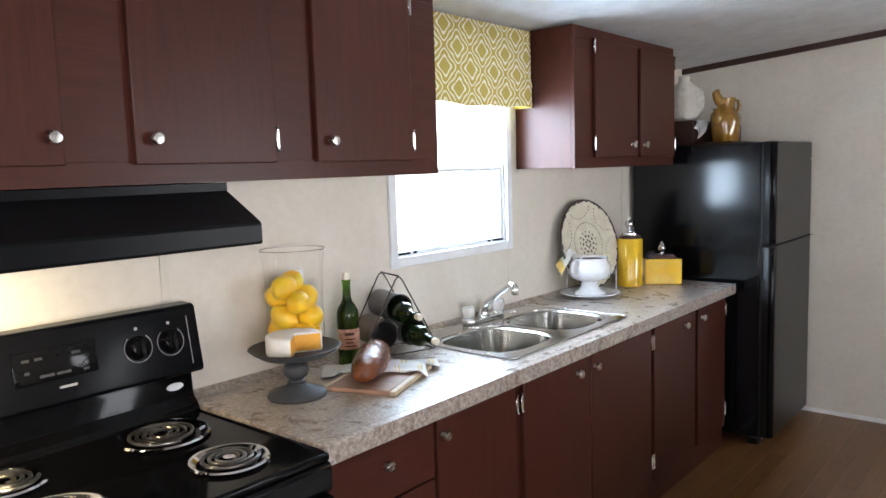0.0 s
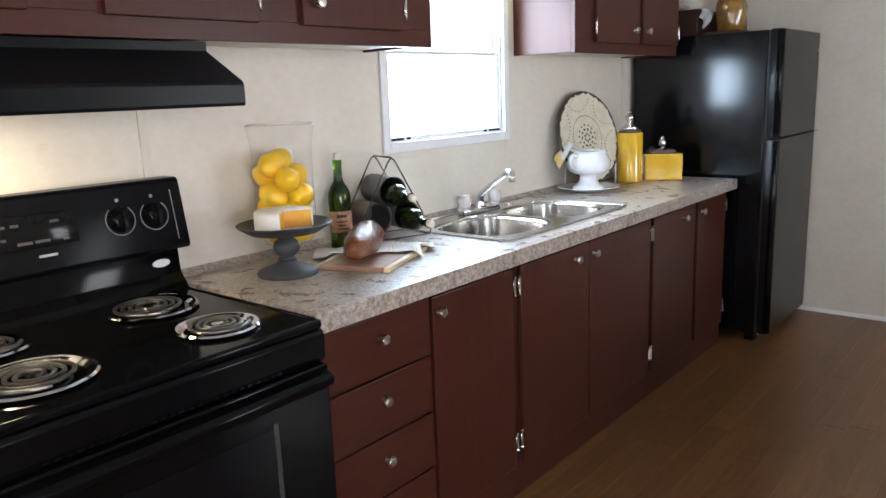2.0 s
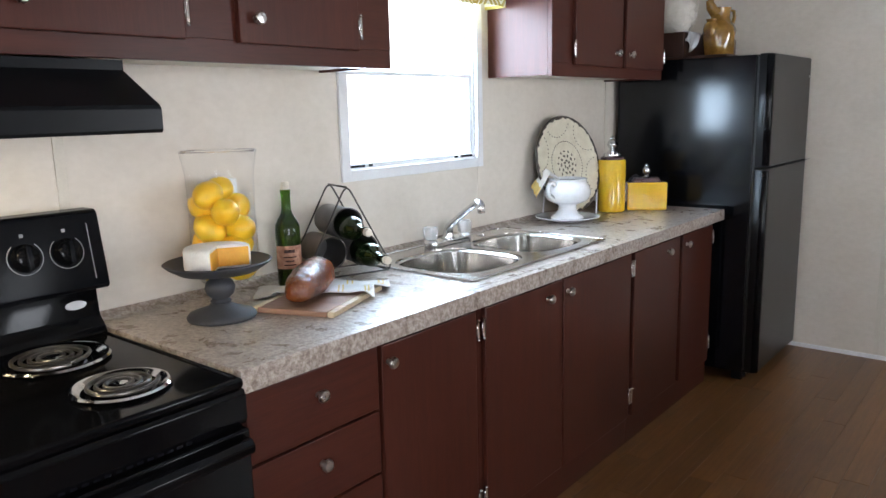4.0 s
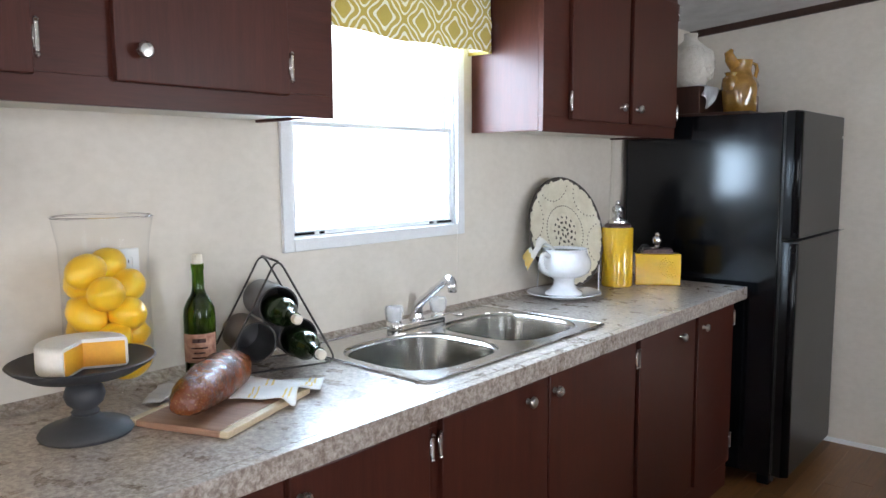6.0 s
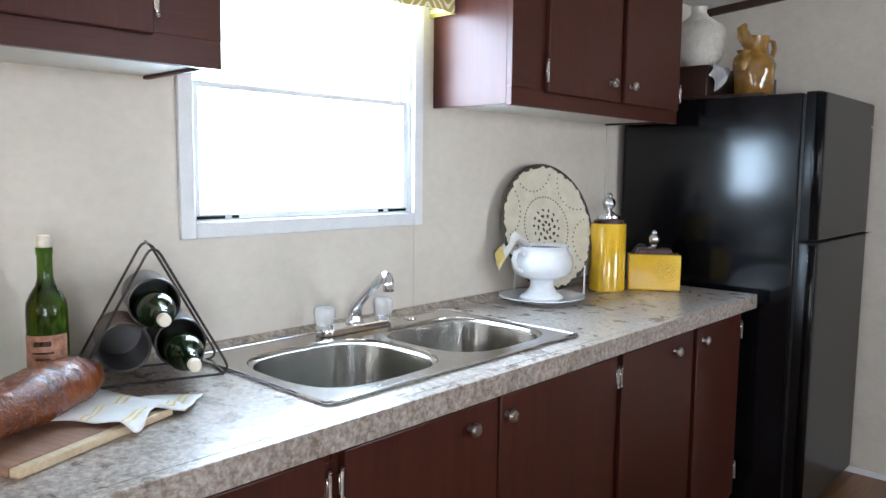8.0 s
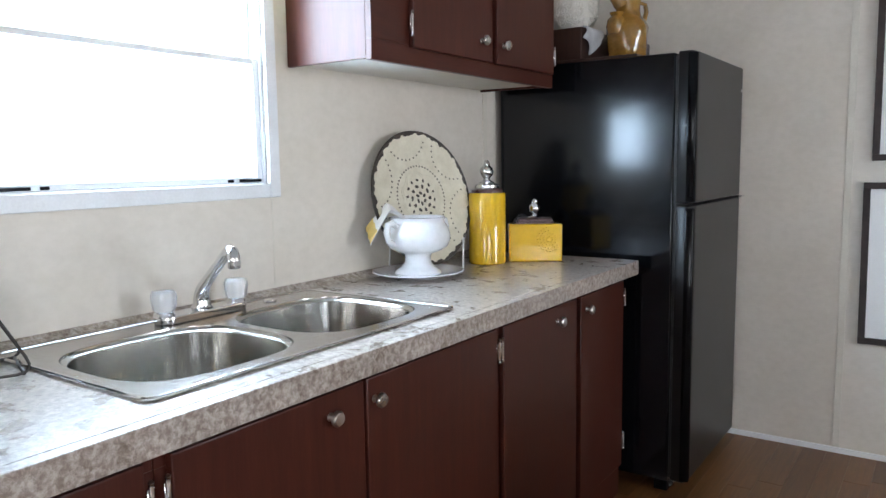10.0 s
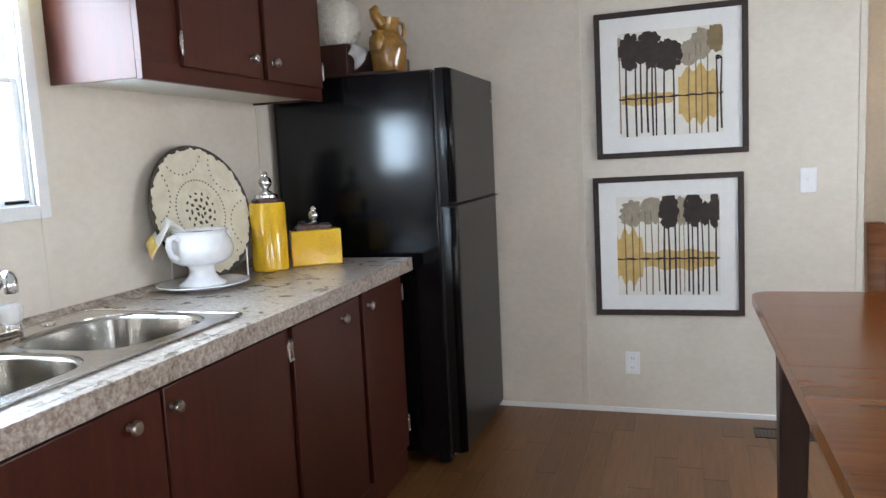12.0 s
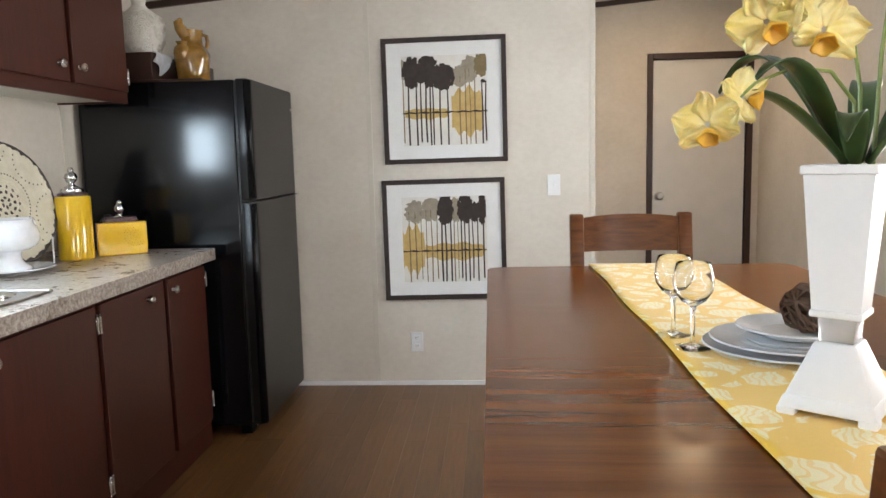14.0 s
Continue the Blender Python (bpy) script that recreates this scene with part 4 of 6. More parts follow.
for y in (FY0 + 0.07, FY1 - 0.07):
    part("roller", lathe([(0.0, -0.012), (0.026, -0.012), (0.029, 0.0), (0.026, 0.012), (0.0, 0.012)], 18, m=Matrix.Translation((0.735, y, 0.029)) @ TO_Y), M_CHROME, fg, "small bright levelling roller")
    part("roller", lathe([(0.0, -0.012), (0.026, -0.012), (0.029, 0.0), (0.026, 0.012), (0.0, 0.012)], 18, m=Matrix.Translation((0.10, y, 0.029)) @ TO_Y), M_CHROME, fg)
part("toe_grille", box(0.70, 0.752, FY0 + 0.01, FY1 - 0.01, 0.012, 0.054, 0.003), M_BLACKM, fg)


# ---- window dressing ----
val = thing("valance", "yellow and cream trellis-patterned fabric valance over the window", "valance", (0, 0, 0))
VX, VY0, VY1, VZ0, VZ1 = 0.10, 0.862, 1.764, 1.838, 2.183


def valance_front(u, v):
    y, z = VY0 + u * (VY1 - VY0), VZ0 + v * (VZ1 - VZ0)
    sag = 0.006 * math.sin(u * 9.0) * (1 - v) + 0.004 * math.sin(u * 21 + 1)
    return (VX + 0.004 * math.sin(u * 14 + v * 3) * (1 - v) + 0.006 * (1 - v) + 0.012 * math.exp(-((v - 0.30) / 0.05) ** 2) * 0.5, y, z + sag * (1 - v) * 0.8)


part("front_panel", grid(valance_front, 60, 24, 0.003), M_VAL, val)
for y in (VY0, VY1):
    part("return", box(0.004, VX + 0.004, y - 0.002, y + 0.002, VZ0 + 0.004, VZ1, 0), M_VAL, val, smooth=False)
part("mounting_board", box(0.004, VX - 0.003, VY0 + 0.003, VY1 - 0.003, VZ1 - 0.022, VZ1 - 0.003, 0.001, 1), M_BOARDL, val, "plain wooden mounting board")

# ---- on the worktop ----
WT = 0.9145

cs = thing("cake_stand", "weathered dark grey wooden pedestal cake stand", "cake stand", (0.264, 0.226, WT))
part("foot", lathe([(0.0, 0.0), (0.086, 0.0), (0.089, 0.006), (0.084, 0.014), (0.055, 0.024), (0.034, 0.032), (0.026, 0.040), (0.0, 0.040)], 40), M_GREYPOT, cs)
part("stem", lathe([(0.0, 0.038), (0.024, 0.038), (0.027, 0.046), (0.021, 0.052), (0.034, 0.064), (0.039, 0.080), (0.034, 0.096), (0.022, 0.106), (0.026, 0.112), (0.030, 0.120), (0.0, 0.120)], 32), M_GREYPOT, cs)
part("plate", lathe([(0.0, 0.118), (0.060, 0.118), (0.100, 0.124), (0.129, 0.142), (0.137, 0.150), (0.133, 0.152), (0.100, 0.134), (0.060, 0.128), (0.0, 0.127)], 48), M_GREYPOT, cs)

ch = thing("cheese_wheel", "white-rinded orange cheese wheel with a wedge cut away", "cheese", (0.260, 0.228, WT + 0.129))


def sector(a0, a1, r, z0, z1, bev):
    pts = [(0.0, 0.0)] + [(r * math.cos(radians(a0 + (a1 - a0) * i / 40)), r * math.sin(radians(a0 + (a1 - a0) * i / 40))) for i in range(41)]
    bm = prism(pts, "z", z0, z1)
    bmesh.ops.bevel(bm, geom=[e for e in bm.edges if all(v.co.xy.length > r * 0.99 for v in e.verts) and abs(e.verts[0].co.z - e.verts[1].co.z) < 1e-5], offset=0.010, segments=4, affect="EDGES", profile=0.5)
    return bm


part("rind", sector(60, 314, 0.084, 0.0, 0.060, 0), M_RIND, ch, "chalky white rind", angle=30)
for a, sgn in ((60, -1), (314, 1)):
    d = Vector((math.cos(radians(a)), math.sin(radians(a)), 0))
    nrm = Vector((-d.y, d.x, 0)) * sgn
    b2 = box(0.001, 0.079, -0.001, 0.001, 0.005, 0.053, 0.0005, 1)
    part("cut_face", join(None, b2, Matrix.Translation(nrm * 0.0009) @ pose(0, 0, 0, 0, 0, a)), M_CHEESE, ch, "orange cut face", smooth=False)

# glass vase with lemons
LV = (0.126, 0.343)
gv = thing("glass_vase", "tall clear glass hurricane vase filled with lemons", "vase", (*LV, WT))
outer = [(0.0, 0.0), (0.058, 0.0), (0.060, 0.005), (0.040, 0.016), (0.026, 0.030), (0.034, 0.044), (0.070, 0.062), (0.089, 0.090), (0.092, 0.14), (0.090, 0.26), (0.092, 0.36), (0.101, 0.412), (0.103, 0.420)]
part("bowl", lathe(outer, 56), M_GLASS, gv, "clear glass bowl on a foot")
part("rim", lathe([(0.0990, 0.4205), (0.1000, 0.4240), (0.1020, 0.4252), (0.1040, 0.4240), (0.1045, 0.4215), (0.1020, 0.4210)], 56), M_CRYSTAL, gv, "bright rolled glass rim")
lemon_me = []
for k in range(3):
    prof = []
    for i in range(17):
        a = math.pi * i / 16
        z = -math.cos(a) * 0.046
        prof.append((max(0.0, 0.0378 * math.sin(a) ** 0.90), z))
    prof[0] = (0.0, -0.0495)
    prof[1] = (0.010, -0.0470)
    prof[-1] = (0.0, 0.051)
    prof[-2] = (0.009, 0.0480)
    bm = lathe(prof, 24)
    for vt in bm.verts:
        vt.co += vt.co.normalized() * 0.0016 * noise.noise(vt.co * 45 + Vector((k * 9, 0, 0)))
    lemon_me.append(mesh_of("lemon", bm, M_LEMON, True, 60))
rng = random.Random(11)
LEM = [(0.047, 40, 0.100), (0.047, 165, 0.102), (0.047, 285, 0.100), (0.049, 100, 0.154), (0.049, 222, 0.158), (0.048, 342, 0.152), (0.049, 30, 0.208), (0.048, 160, 0.212),
       (0.049, 278, 0.210), (0.049, 95, 0.262), (0.049, 215, 0.268), (0.048, 335, 0.258), (0.044, 275, 0.306), (0.046, 150, 0.312)]
for i, (r, a, z) in enumerate(LEM):
    o = new("lemon", lemon_me[i % 3])
    o.matrix_basis = Matrix.Translation((LV[0] + r * math.cos(radians(a)), LV[1] + r * math.sin(radians(a)), WT + z)) @ Euler((rng.uniform(0.5, 1.9), rng.uniform(-0.6, 0.6), radians(a + 90 + rng.uniform(-40, 40)))).to_matrix().to_4x4()
    tagged(o, "ripe yellow lemon in the glass vase", "lemon", "lemons in the vase")
BOT = [(0.0, 0.004), (0.020, 0.0), (0.034, 0.0), (0.0375, 0.005), (0.0378, 0.17), (0.036, 0.188), (0.028, 0.206), (0.018, 0.222), (0.0145, 0.236), (0.0138, 0.280), (0.0155, 0.282), (0.0155, 0.296), (0.0, 0.297)]


def bottle(at, m, label, group, label_part=True, material=None):
    b = new("wine_bottle")
    b.empty_display_size = 0.05
    b.matrix_basis = Matrix.Translation(at) @ m
    tagged(b, label, "wine bottle", group)
    part("glass_body", lathe(BOT, 32), material or M_GREEN, b, "green glass", angle=50)
    part("cork", lathe([(0.0, 0.294), (0.0122, 0.294), (0.0128, 0.297), (0.0125, 0.316), (0.010, 0.319), (0.0, 0.319)], 18), M_CORK, b, "pale cork stopper")
    if label_part:
        bm = bmesh.new()
        n = 22
        lo = [bm.verts.new((0.0384 * math.cos(radians(-150 + 150 * i / n)), 0.0384 * math.sin(radians(-150 + 150 * i / n)), 0.058)) for i in range(n + 1)]
        hi = [bm.verts.new((v.co.x, v.co.y, 0.128)) for v in lo]
        for i in range(n):
            bm.faces.new((lo[i], lo[i + 1], hi[i + 1], hi[i]))
        lb = part("paper_label", bm, M_LABEL, b, "worn reddish paper label")
        for z, w, hh in ((0.112, 48, 0.010), (0.094, 60, 0.004), (0.082, 40, 0.004), (0.070, 56, 0.004)):
            bm = bmesh.new()
            lo = [bm.verts.new((0.0388 * math.cos(radians(-75 - w / 2 + w * i / 10)), 0.0388 * math.sin(radians(-75 - w / 2 + w * i / 10)), z - hh / 2)) for i in range(11)]
            hi = [bm.verts.new((v.co.x, v.co.y, z + hh / 2)) for v in lo]
            for i in range(10):
                bm.faces.new((lo[i], lo[i + 1], hi[i + 1], hi[i]))
            part("print_bar", bm, M_BRONZE, lb, "dark illegible print")
    return b


bottle((0.124, 0.567, WT), pose(0, 0, 0, 0, 0, 40), "upright green glass wine bottle with a worn red label", "", True)

# wire wine rack with three leather tubes
RK = thing("wine_rack", "triangular dark wire wine rack with three leather tubes", "wine rack", (-0.225, 0.066, WT), -19)
RY, RZ = (0.625, 0.940, 0.785), 0.300


def rack_triangle(x):
    pts = []
    corners = [Vector((x, RY[0], 0.006)), Vector((x, RY[1], 0.006)), Vector((x, RY[2], RZ))]
    for i in range(3):
        p, a, c = corners[i], corners[i - 1], corners[(i + 1) % 3]
        e, f2 = (a - p).normalized() * 0.034, (c - p).normalized() * 0.034
        for t in (0, 0.25, 0.5, 0.75, 1):
            pts.append((p + e) * (1 - t) ** 2 + 2 * p * t * (1 - t) + (p + f2) * t * t)
    return tube(pts, 0.0029, 8, True)


part("back_triangle", rack_triangle(0.035), M_WIRE, RK)
part("front_triangle", rack_triangle(0.175), M_WIRE, RK)
for y, z in ((RY[0] + 0.02, 0.006), (RY[1] - 0.02, 0.006), (RY[2], RZ - 0.012)):
    part("cross_bar", tube([(0.035, y, z), (0.175, y, z)], 0.0032, 8), M_WIRE, RK)
TUBES = ((0.784, 0.172), (0.724, 0.084), (0.834, 0.084))
RACK = pose(-0.225, 0.066, WT, 0, 0, -19)
for k, (y, z) in enumerate(TUBES):
    m = Matrix.Translation((0.016, y, z)) @ TO_X
    tb = part("tube", lathe([(0.0, 0.0), (0.048, 0.0), (0.0505, 0.003), (0.0505, 0.158), (0.050, 0.160)], 32, m=m), M_LEATHERB if k == 1 else M_LEATHER, RK, "stitched leather tube")
    part("tube_lining", lathe([(0.050, 0.160), (0.0480, 0.1595), (0.0477, 0.006), (0.0, 0.006)], 32, m=m), M_DARKIN, tb, "dark lining")
    part("ring", tube([(0.176, y + 0.051 * math.cos(2 * math.pi * i / 28), z + 0.051 * math.sin(2 * math.pi * i / 28)) for i in range(28)], 0.0016, 6, True), M_WIRE, tb, "thin metal rim")
for k in (0, 2):
    y, z = TUBES[k]
    bottle(RACK @ Vector((0.065 if k == 0 else 0.088, y, z - 0.0095)), pose(0, 0, 0, 0, 0, -19) @ TO_X @ Matrix.Diagonal((1, 1, 0.82, 1)), "green wine bottle lying in a rack tube", "bottles in the rack", False, M_GREEND)

# bread board, napkin, loaf
BO, BA = (0.289, 0.298), 21.0
bd = thing("bread_board", "striped wooden bread board lying flat", "bread board", (*BO, WT), BA)
part("panel", box(0.020, 0.225, 0.0, 0.315, 0.0, 0.015, 0.003), M_BOARD, bd, "reddish middle board")
for a, c in ((0.0, 0.0195), (0.2255, 0.245)):
    part("edge_strip", box(a, c, 0.0, 0.315, 0.0, 0.015, 0.003), M_BOARDL, bd, "pale wooden edge strip")


def napkin_at(u, v):
    # a folded strip of cloth that runs over the board and down on both sides, its back layer pulled further out
    step = max(0.0, min(1.0, (v - 0.42) / 0.05))
    p = Vector((0.190, 0.378)) + u * Vector((0.283, 0.202)) * (1 + 0.14 * step * u) + v * Vector((-0.088, 0.086)) * (1 + 0.85 * u + 0.08 * math.sin(u * 7))
    q = p - Vector(BO)
    ca, sa = math.cos(radians(BA)), math.sin(radians(BA))
    lx, ly = q.x * ca + q.y * sa, -q.x * sa + q.y * ca
    k = max(0.0, min(1.0, (min(lx, 0.245 - lx, ly, 0.315 - ly) + 0.022) / 0.022))
    z = 0.0025 + 0.0150 * k * k * (3 - 2 * k) + 0.0045 * abs(math.sin(u * 12 + v * 4)) + 0.003 * math.sin(v * 11 + u * 5) ** 2
    return (max(0.03, p.x), p.y, z)


nk = solo("napkin", grid(napkin_at, 48, 20, 0.002), M_CLOTH, "crumpled white linen napkin with yellow stripes on the board", "napkin", (0, 0, WT + 0.0015), smooth=True, angle=180)
for uu in (0.70, 0.735, 0.92, 0.95):
    part("stripe", grid(lambda u, v, uu=uu: Vector(napkin_at(uu + u * 0.012, v)) + Vector((0, 0, 0.0024)), 2, 20, 0.0), M_CLOTHY, nk, "yellow woven stripe", angle=180)

bm = bmesh.new()
N, K = 56, 36
rings = []
for i in range(N + 1):
    u = i / N
    s = math.sin(math.pi * min(1, max(0, u))) ** 0.24 if 0 < u < 1 else 0.0
    ring = []
    for k in range(K):
        a = 2 * math.pi * k / K
        y, z = math.cos(a), math.sin(a)
        z = z if z > 0 else z * 0.55
        p = Vector(((u - 0.5) * 0.325, 0.053 * s * y, 0.060 * s * z))
        bumpy = 1 + 0.07 * noise.noise(Vector((u * 7, y * 2, z * 2))) + 0.05 * noise.noise(Vector((u * 22, y * 4, z * 4))) + 0.03 * noise.noise(Vector((u * 55, y * 9, z * 9)))
        ring.append(bm.verts.new((p.x, p.y * bumpy, p.z * bumpy + 0.034)))
    rings.append(ring)
for p, q in zip(rings, rings[1:]):
    for k in range(K):
        bm.faces.new((p[k], p[(k + 1) % K], q[(k + 1) % K], q[k]))
bmesh.ops.remove_doubles(bm, verts=bm.verts, dist=0.0005)
bmesh.ops.recalc_face_normals(bm, faces=bm.faces)
solo("bread_loaf", bm, M_LOAF, "glossy brown seeded bread loaf on the napkin and board", "bread", (0.328, 0.476, WT + 0.020), 126, angle=180)

# charger plate on its stand, leaning at the wall
cpm = Matrix.Translation((0.138, 2.292, WT + 0.020)) @ pose(0, 0, 0, 0, 0, -9) @ pose(0, 0, 0, 0, 78, 0)
cp = new("charger_plate")
cp.empty_display_size = 0.05
cp.matrix_basis = cpm
tagged(cp, "large round crackled cream platter with a dark scalloped rim", "platter")
R0 = 0.234
up = Matrix.Translation((-R0, 0, 0))   # the plate's lowest point rests at the origin


def scallop(a, r, z):
    return 1 + (0.014 * math.cos(26 * a) + 0.012 * math.sin(9 * a) + 0.010 * math.sin(41 * a) + 0.008 * math.sin(63 * a + 1)) * (1 if r > 0.2 else 0)


part("rim", lathe([(0.0, -0.004), (0.16, -0.004), (R0 - 0.01, 0.008), (R0, 0.014), (R0 - 0.003, 0.018), (0.20, 0.010), (0.10, 0.0), (0.0, 0.0)], 88, m=up), M_RIM, cp, "dark worn rim and back")
part("face", lathe([(0.0, 0.0025), (0.10, 0.0025), (0.155, 0.006), (0.20, 0.0125), (0.2195, 0.0172), (0.2205, 0.0160), (0.201, 0.0108)], 200, m=up, wave=lambda a, r, z: scallop(a, r, z)), M_CREAM, cp, "crackled cream glaze", angle=60)
holes = bmesh.new()


def pit(x, y, rx, ry, turn, zz):
    lathe([(1.0, 0.0), (0.85, 0.35), (0.0, 0.45)], 10, holes, up @ Matrix.Translation((x, y, zz)) @ pose(0, 0, 0, 0, 0, turn) @ Matrix.Diagonal((rx, ry, 0.0016, 1)))


for n, r, rx, ry, off in ((6, 0.018, 0.0085, 0.0055, 0), (10, 0.043, 0.0095, 0.0062, 18), (14, 0.064, 0.0070, 0.0046, 6)):
    for i in range(n):
        a = 360 / n * i + off
        pit(r * math.cos(radians(a)), r * math.sin(radians(a)), rx, ry, a + (70 if i % 2 else 10), 0.0026)
part("pierced_openings", holes, M_RIM, cp, "dark pierced openings")
holes = bmesh.new()


def dot(x, y):
    rr = math.hypot(x, y)
    pit(x, y, 0.0034, 0.0034, 0, 0.0028 + max(0, rr - 0.10) * 0.085 + max(0, rr - 0.155) * 0.06)


for i in range(52):
    a = 2 * math.pi * i / 52
    dot(0.112 * math.cos(a), 0.112 * math.sin(a))
for k in range(6):   # swags of dots hung from the rim
    c0 = Vector((0.236 * math.cos(radians(60 * k + 12)), 0.236 * math.sin(radians(60 * k + 12))))
    for i in range(13):
        a = radians(60 * k + 12 + 180 - 66 + 11 * i)
        p = c0 + Vector((math.cos(a), math.sin(a))) * 0.098
        if p.length < 0.203:
            dot(p.x, p.y)
tagged(part("pierced_dots", holes, M_RIM, cp, "rows of tiny pierced dots"), kind="stuff")
for r, wob in ((0.030, 0.10), (0.054, 0.09), (0.078, 0.08), (0.088, 0.05)):
    ring = tube([(r * (1 + wob * math.cos(10 * a)) * math.cos(a), r * (1 + wob * math.cos(10 * a)) * math.sin(a), 0.0034) for a in [2 * math.pi * i / 110 for i in range(110)]], 0.0018, 5, True, m=up)
    part("relief_ring", ring, M_CREAM, cp)

ps = thing("plate_stand", "white wire plate stand behind the tureen", "plate stand", (0.138, 2.292, WT), -9)
for s in (-1, 1):
    part("support", tube([(-0.10, s * 0.085, 0.30), (-0.125, s * 0.085, 0.004), (0.00, s * 0.085, 0.004), (0.030, s * 0.100, 0.004), (0.052, s * 0.102, 0.006), (0.054, s * 0.102, 0.110)], 0.0035, 8), M_WHITE, ps)
part("cross_wire", tube([(-0.04, -0.085, 0.004), (-0.04, 0.085, 0.004)], 0.003, 8), M_WHITE, ps)

# tureen on a saucer
TU = (0.172, 2.166)
solo("saucer", lathe([(0.0, 0.0), (0.075, 0.0), (0.080, 0.004), (0.134, 0.015), (0.150, 0.020), (0.148, 0.023), (0.130, 0.019), (0.080, 0.011), (0.0, 0.010)], 48), M_CERAM, "plain white ceramic underplate beneath the tureen", "plate", (*TU, WT))
tu = thing("tureen", "white ceramic footed tureen with a napkin tucked in", "tureen", (*TU, WT + 0.0105))
part("bowl", lathe([(0.0, 0.0), (0.074, 0.0), (0.077, 0.006), (0.072, 0.013), (0.054, 0.024), (0.043, 0.040), (0.041, 0.058), (0.046, 0.068), (0.072, 0.076), (0.096, 0.090), (0.106, 0.110), (0.107, 0.130), (0.100, 0.152), (0.089, 0.168), (0.087, 0.178), (0.091, 0.186),
     (0.087, 0.187), (0.083, 0.178), (0.085, 0.166), (0.095, 0.150), (0.101, 0.130), (0.098, 0.110), (0.080, 0.090), (0.0, 0.084)], 56), M_CERAM, tu, angle=60)
part("filling", lathe([(0.0, 0.176), (0.0815, 0.176), (0.0815, 0.172), (0.0, 0.172)], 32), M_DARKIN, tu, "dark filling")
for s in (-1, 1):
    d = Vector((math.cos(radians(-98)), math.sin(radians(-98)), 0)) * s
    pts = [d * 0.094 + Vector((0, 0, 0.160)), d * 0.112 + Vector((0, 0, 0.174)), d * 0.132 + Vector((0, 0, 0.168)), d * 0.139 + Vector((0, 0, 0.145)), d * 0.130 + Vector((0, 0, 0.118)), d * 0.103 + Vector((0, 0, 0.104))]
    part("handle", tube(pts, [0.009, 0.010, 0.010, 0.010, 0.009, 0.009], 12), M_CERAM, tu)


def tuck(u, v):
    a = radians(-131)
    d, w = Vector((math.cos(a), math.sin(a), 0)), Vector((-math.sin(a), math.cos(a), 0))
    s = 0.045 + u * 0.118
    z = 0.186 + 0.034 * math.sin(min(1, u * 1.6) * math.pi * 0.6) - 0.115 * max(0, u - 0.42) * 1.35
    spread = (0.026 + 0.026 * u) * (v - 0.5) * 2
    return d * s + w * spread * 0.8 + Vector((0, 0, z - 0.045 * u * (v - 0.5) + 0.006 * math.sin(v * 13 + u * 3)))


nk2 = solo("napkin", grid(tuck, 18, 18, 0.003), M_CLOTH, "white and yellow cloth napkin tucked in the tureen", "napkin", (*TU, WT + 0.0105), angle=180)
part("yellow_end", grid(lambda u, v: Vector(tuck(0.80 + 0.20 * u, v)) + Vector((0, 0, 0.0034)), 5, 18, 0.001), M_CLOTHY, nk2, "yellow striped end", angle=180)


def finial(parent, z, s, mat):
    part("finial", lathe([(0.0, 0.0), (0.020 * s, 0.0), (0.022 * s, 0.004 * s), (0.010 * s, 0.010 * s), (0.008 * s, 0.016 * s), (0.017 * s, 0.026 * s), (0.020 * s, 0.038 * s), (0.015 * s, 0.050 * s), (0.008 * s, 0.056 * s), (0.011 * s, 0.062 * s), (0.006 * s, 0.070 * s), (0.0, 0.074 * s)],
         20, m=Matrix.Translation((0, 0, z)), wave=lambda a, r, zz: 1 + 0.20 * math.cos(6 * a + zz * 260)), mat, parent, "silver finial", angle=60)


cn = thing("canister", "tall yellow glazed canister with a silver finial lid", "canister", (0.198, 2.560, WT))
part("body", lathe([(0.0, 0.0), (0.064, 0.0), (0.0680, 0.004), (0.0680, 0.254), (0.064, 0.259), (0.0, 0.258)], 40), M_YELLOW, cn, "glossy yellow glaze")
ld = part("lid", lathe([(0.057, 0.257), (0.057, 0.269), (0.049, 0.274), (0.0, 0.276)], 36), M_BRONZE, cn, "brown lid")
part("collar", lathe([(0.044, 0.273), (0.046, 0.278), (0.044, 0.288), (0.030, 0.293), (0.0, 0.296)], 30), M_CHROME, ld, "silver collar")
finial(ld, 0.292, 1.15, M_CHROME)

bx = thing("square_canister", "low yellow glazed box canister with embossed swirls and a brown lid", "canister", (0.318, 2.703, WT), 32.5)
part("body", box(-0.098, 0.098, -0.048, 0.048, 0.0, 0.140, 0.007, 3), M_YELLOW, bx, "glossy yellow glaze")
ld = part("lid", box(-0.062, 0.062, -0.036, 0.036, 0.142, 0.160, 0.004, 2, box(-0.068, 0.068, -0.040, 0.040, 0.138, 0.150, 0.003, 2)), M_BRONZE, bx, "dark brown lid")
finial(ld, 0.159, 1.0, M_CHROME)
dots = bmesh.new()
for j, (r, n) in enumerate(((0.022, 12), (0.034, 18), (0.045, 24))):
    for i in range(n):
        a = 2 * math.pi * i / n
        x, z = 0.050 + r * math.cos(a), 0.082 + r * math.sin(a)
        if abs(x) < 0.090 and 0.012 < z < 0.128 and (j == 0 or 1.6 < a < 5.6):
            lathe([(0.0032, 0.0), (0.0024, 0.0018), (0.0, 0.0024)], 8, dots, Matrix.Translation((x, -0.0478, z)) @ pose(0, 0, 0, 90, 0, 0))
tagged(part("embossed_dots", dots, M_YELLOW, bx, "raised glazed dots"), kind="stuff")
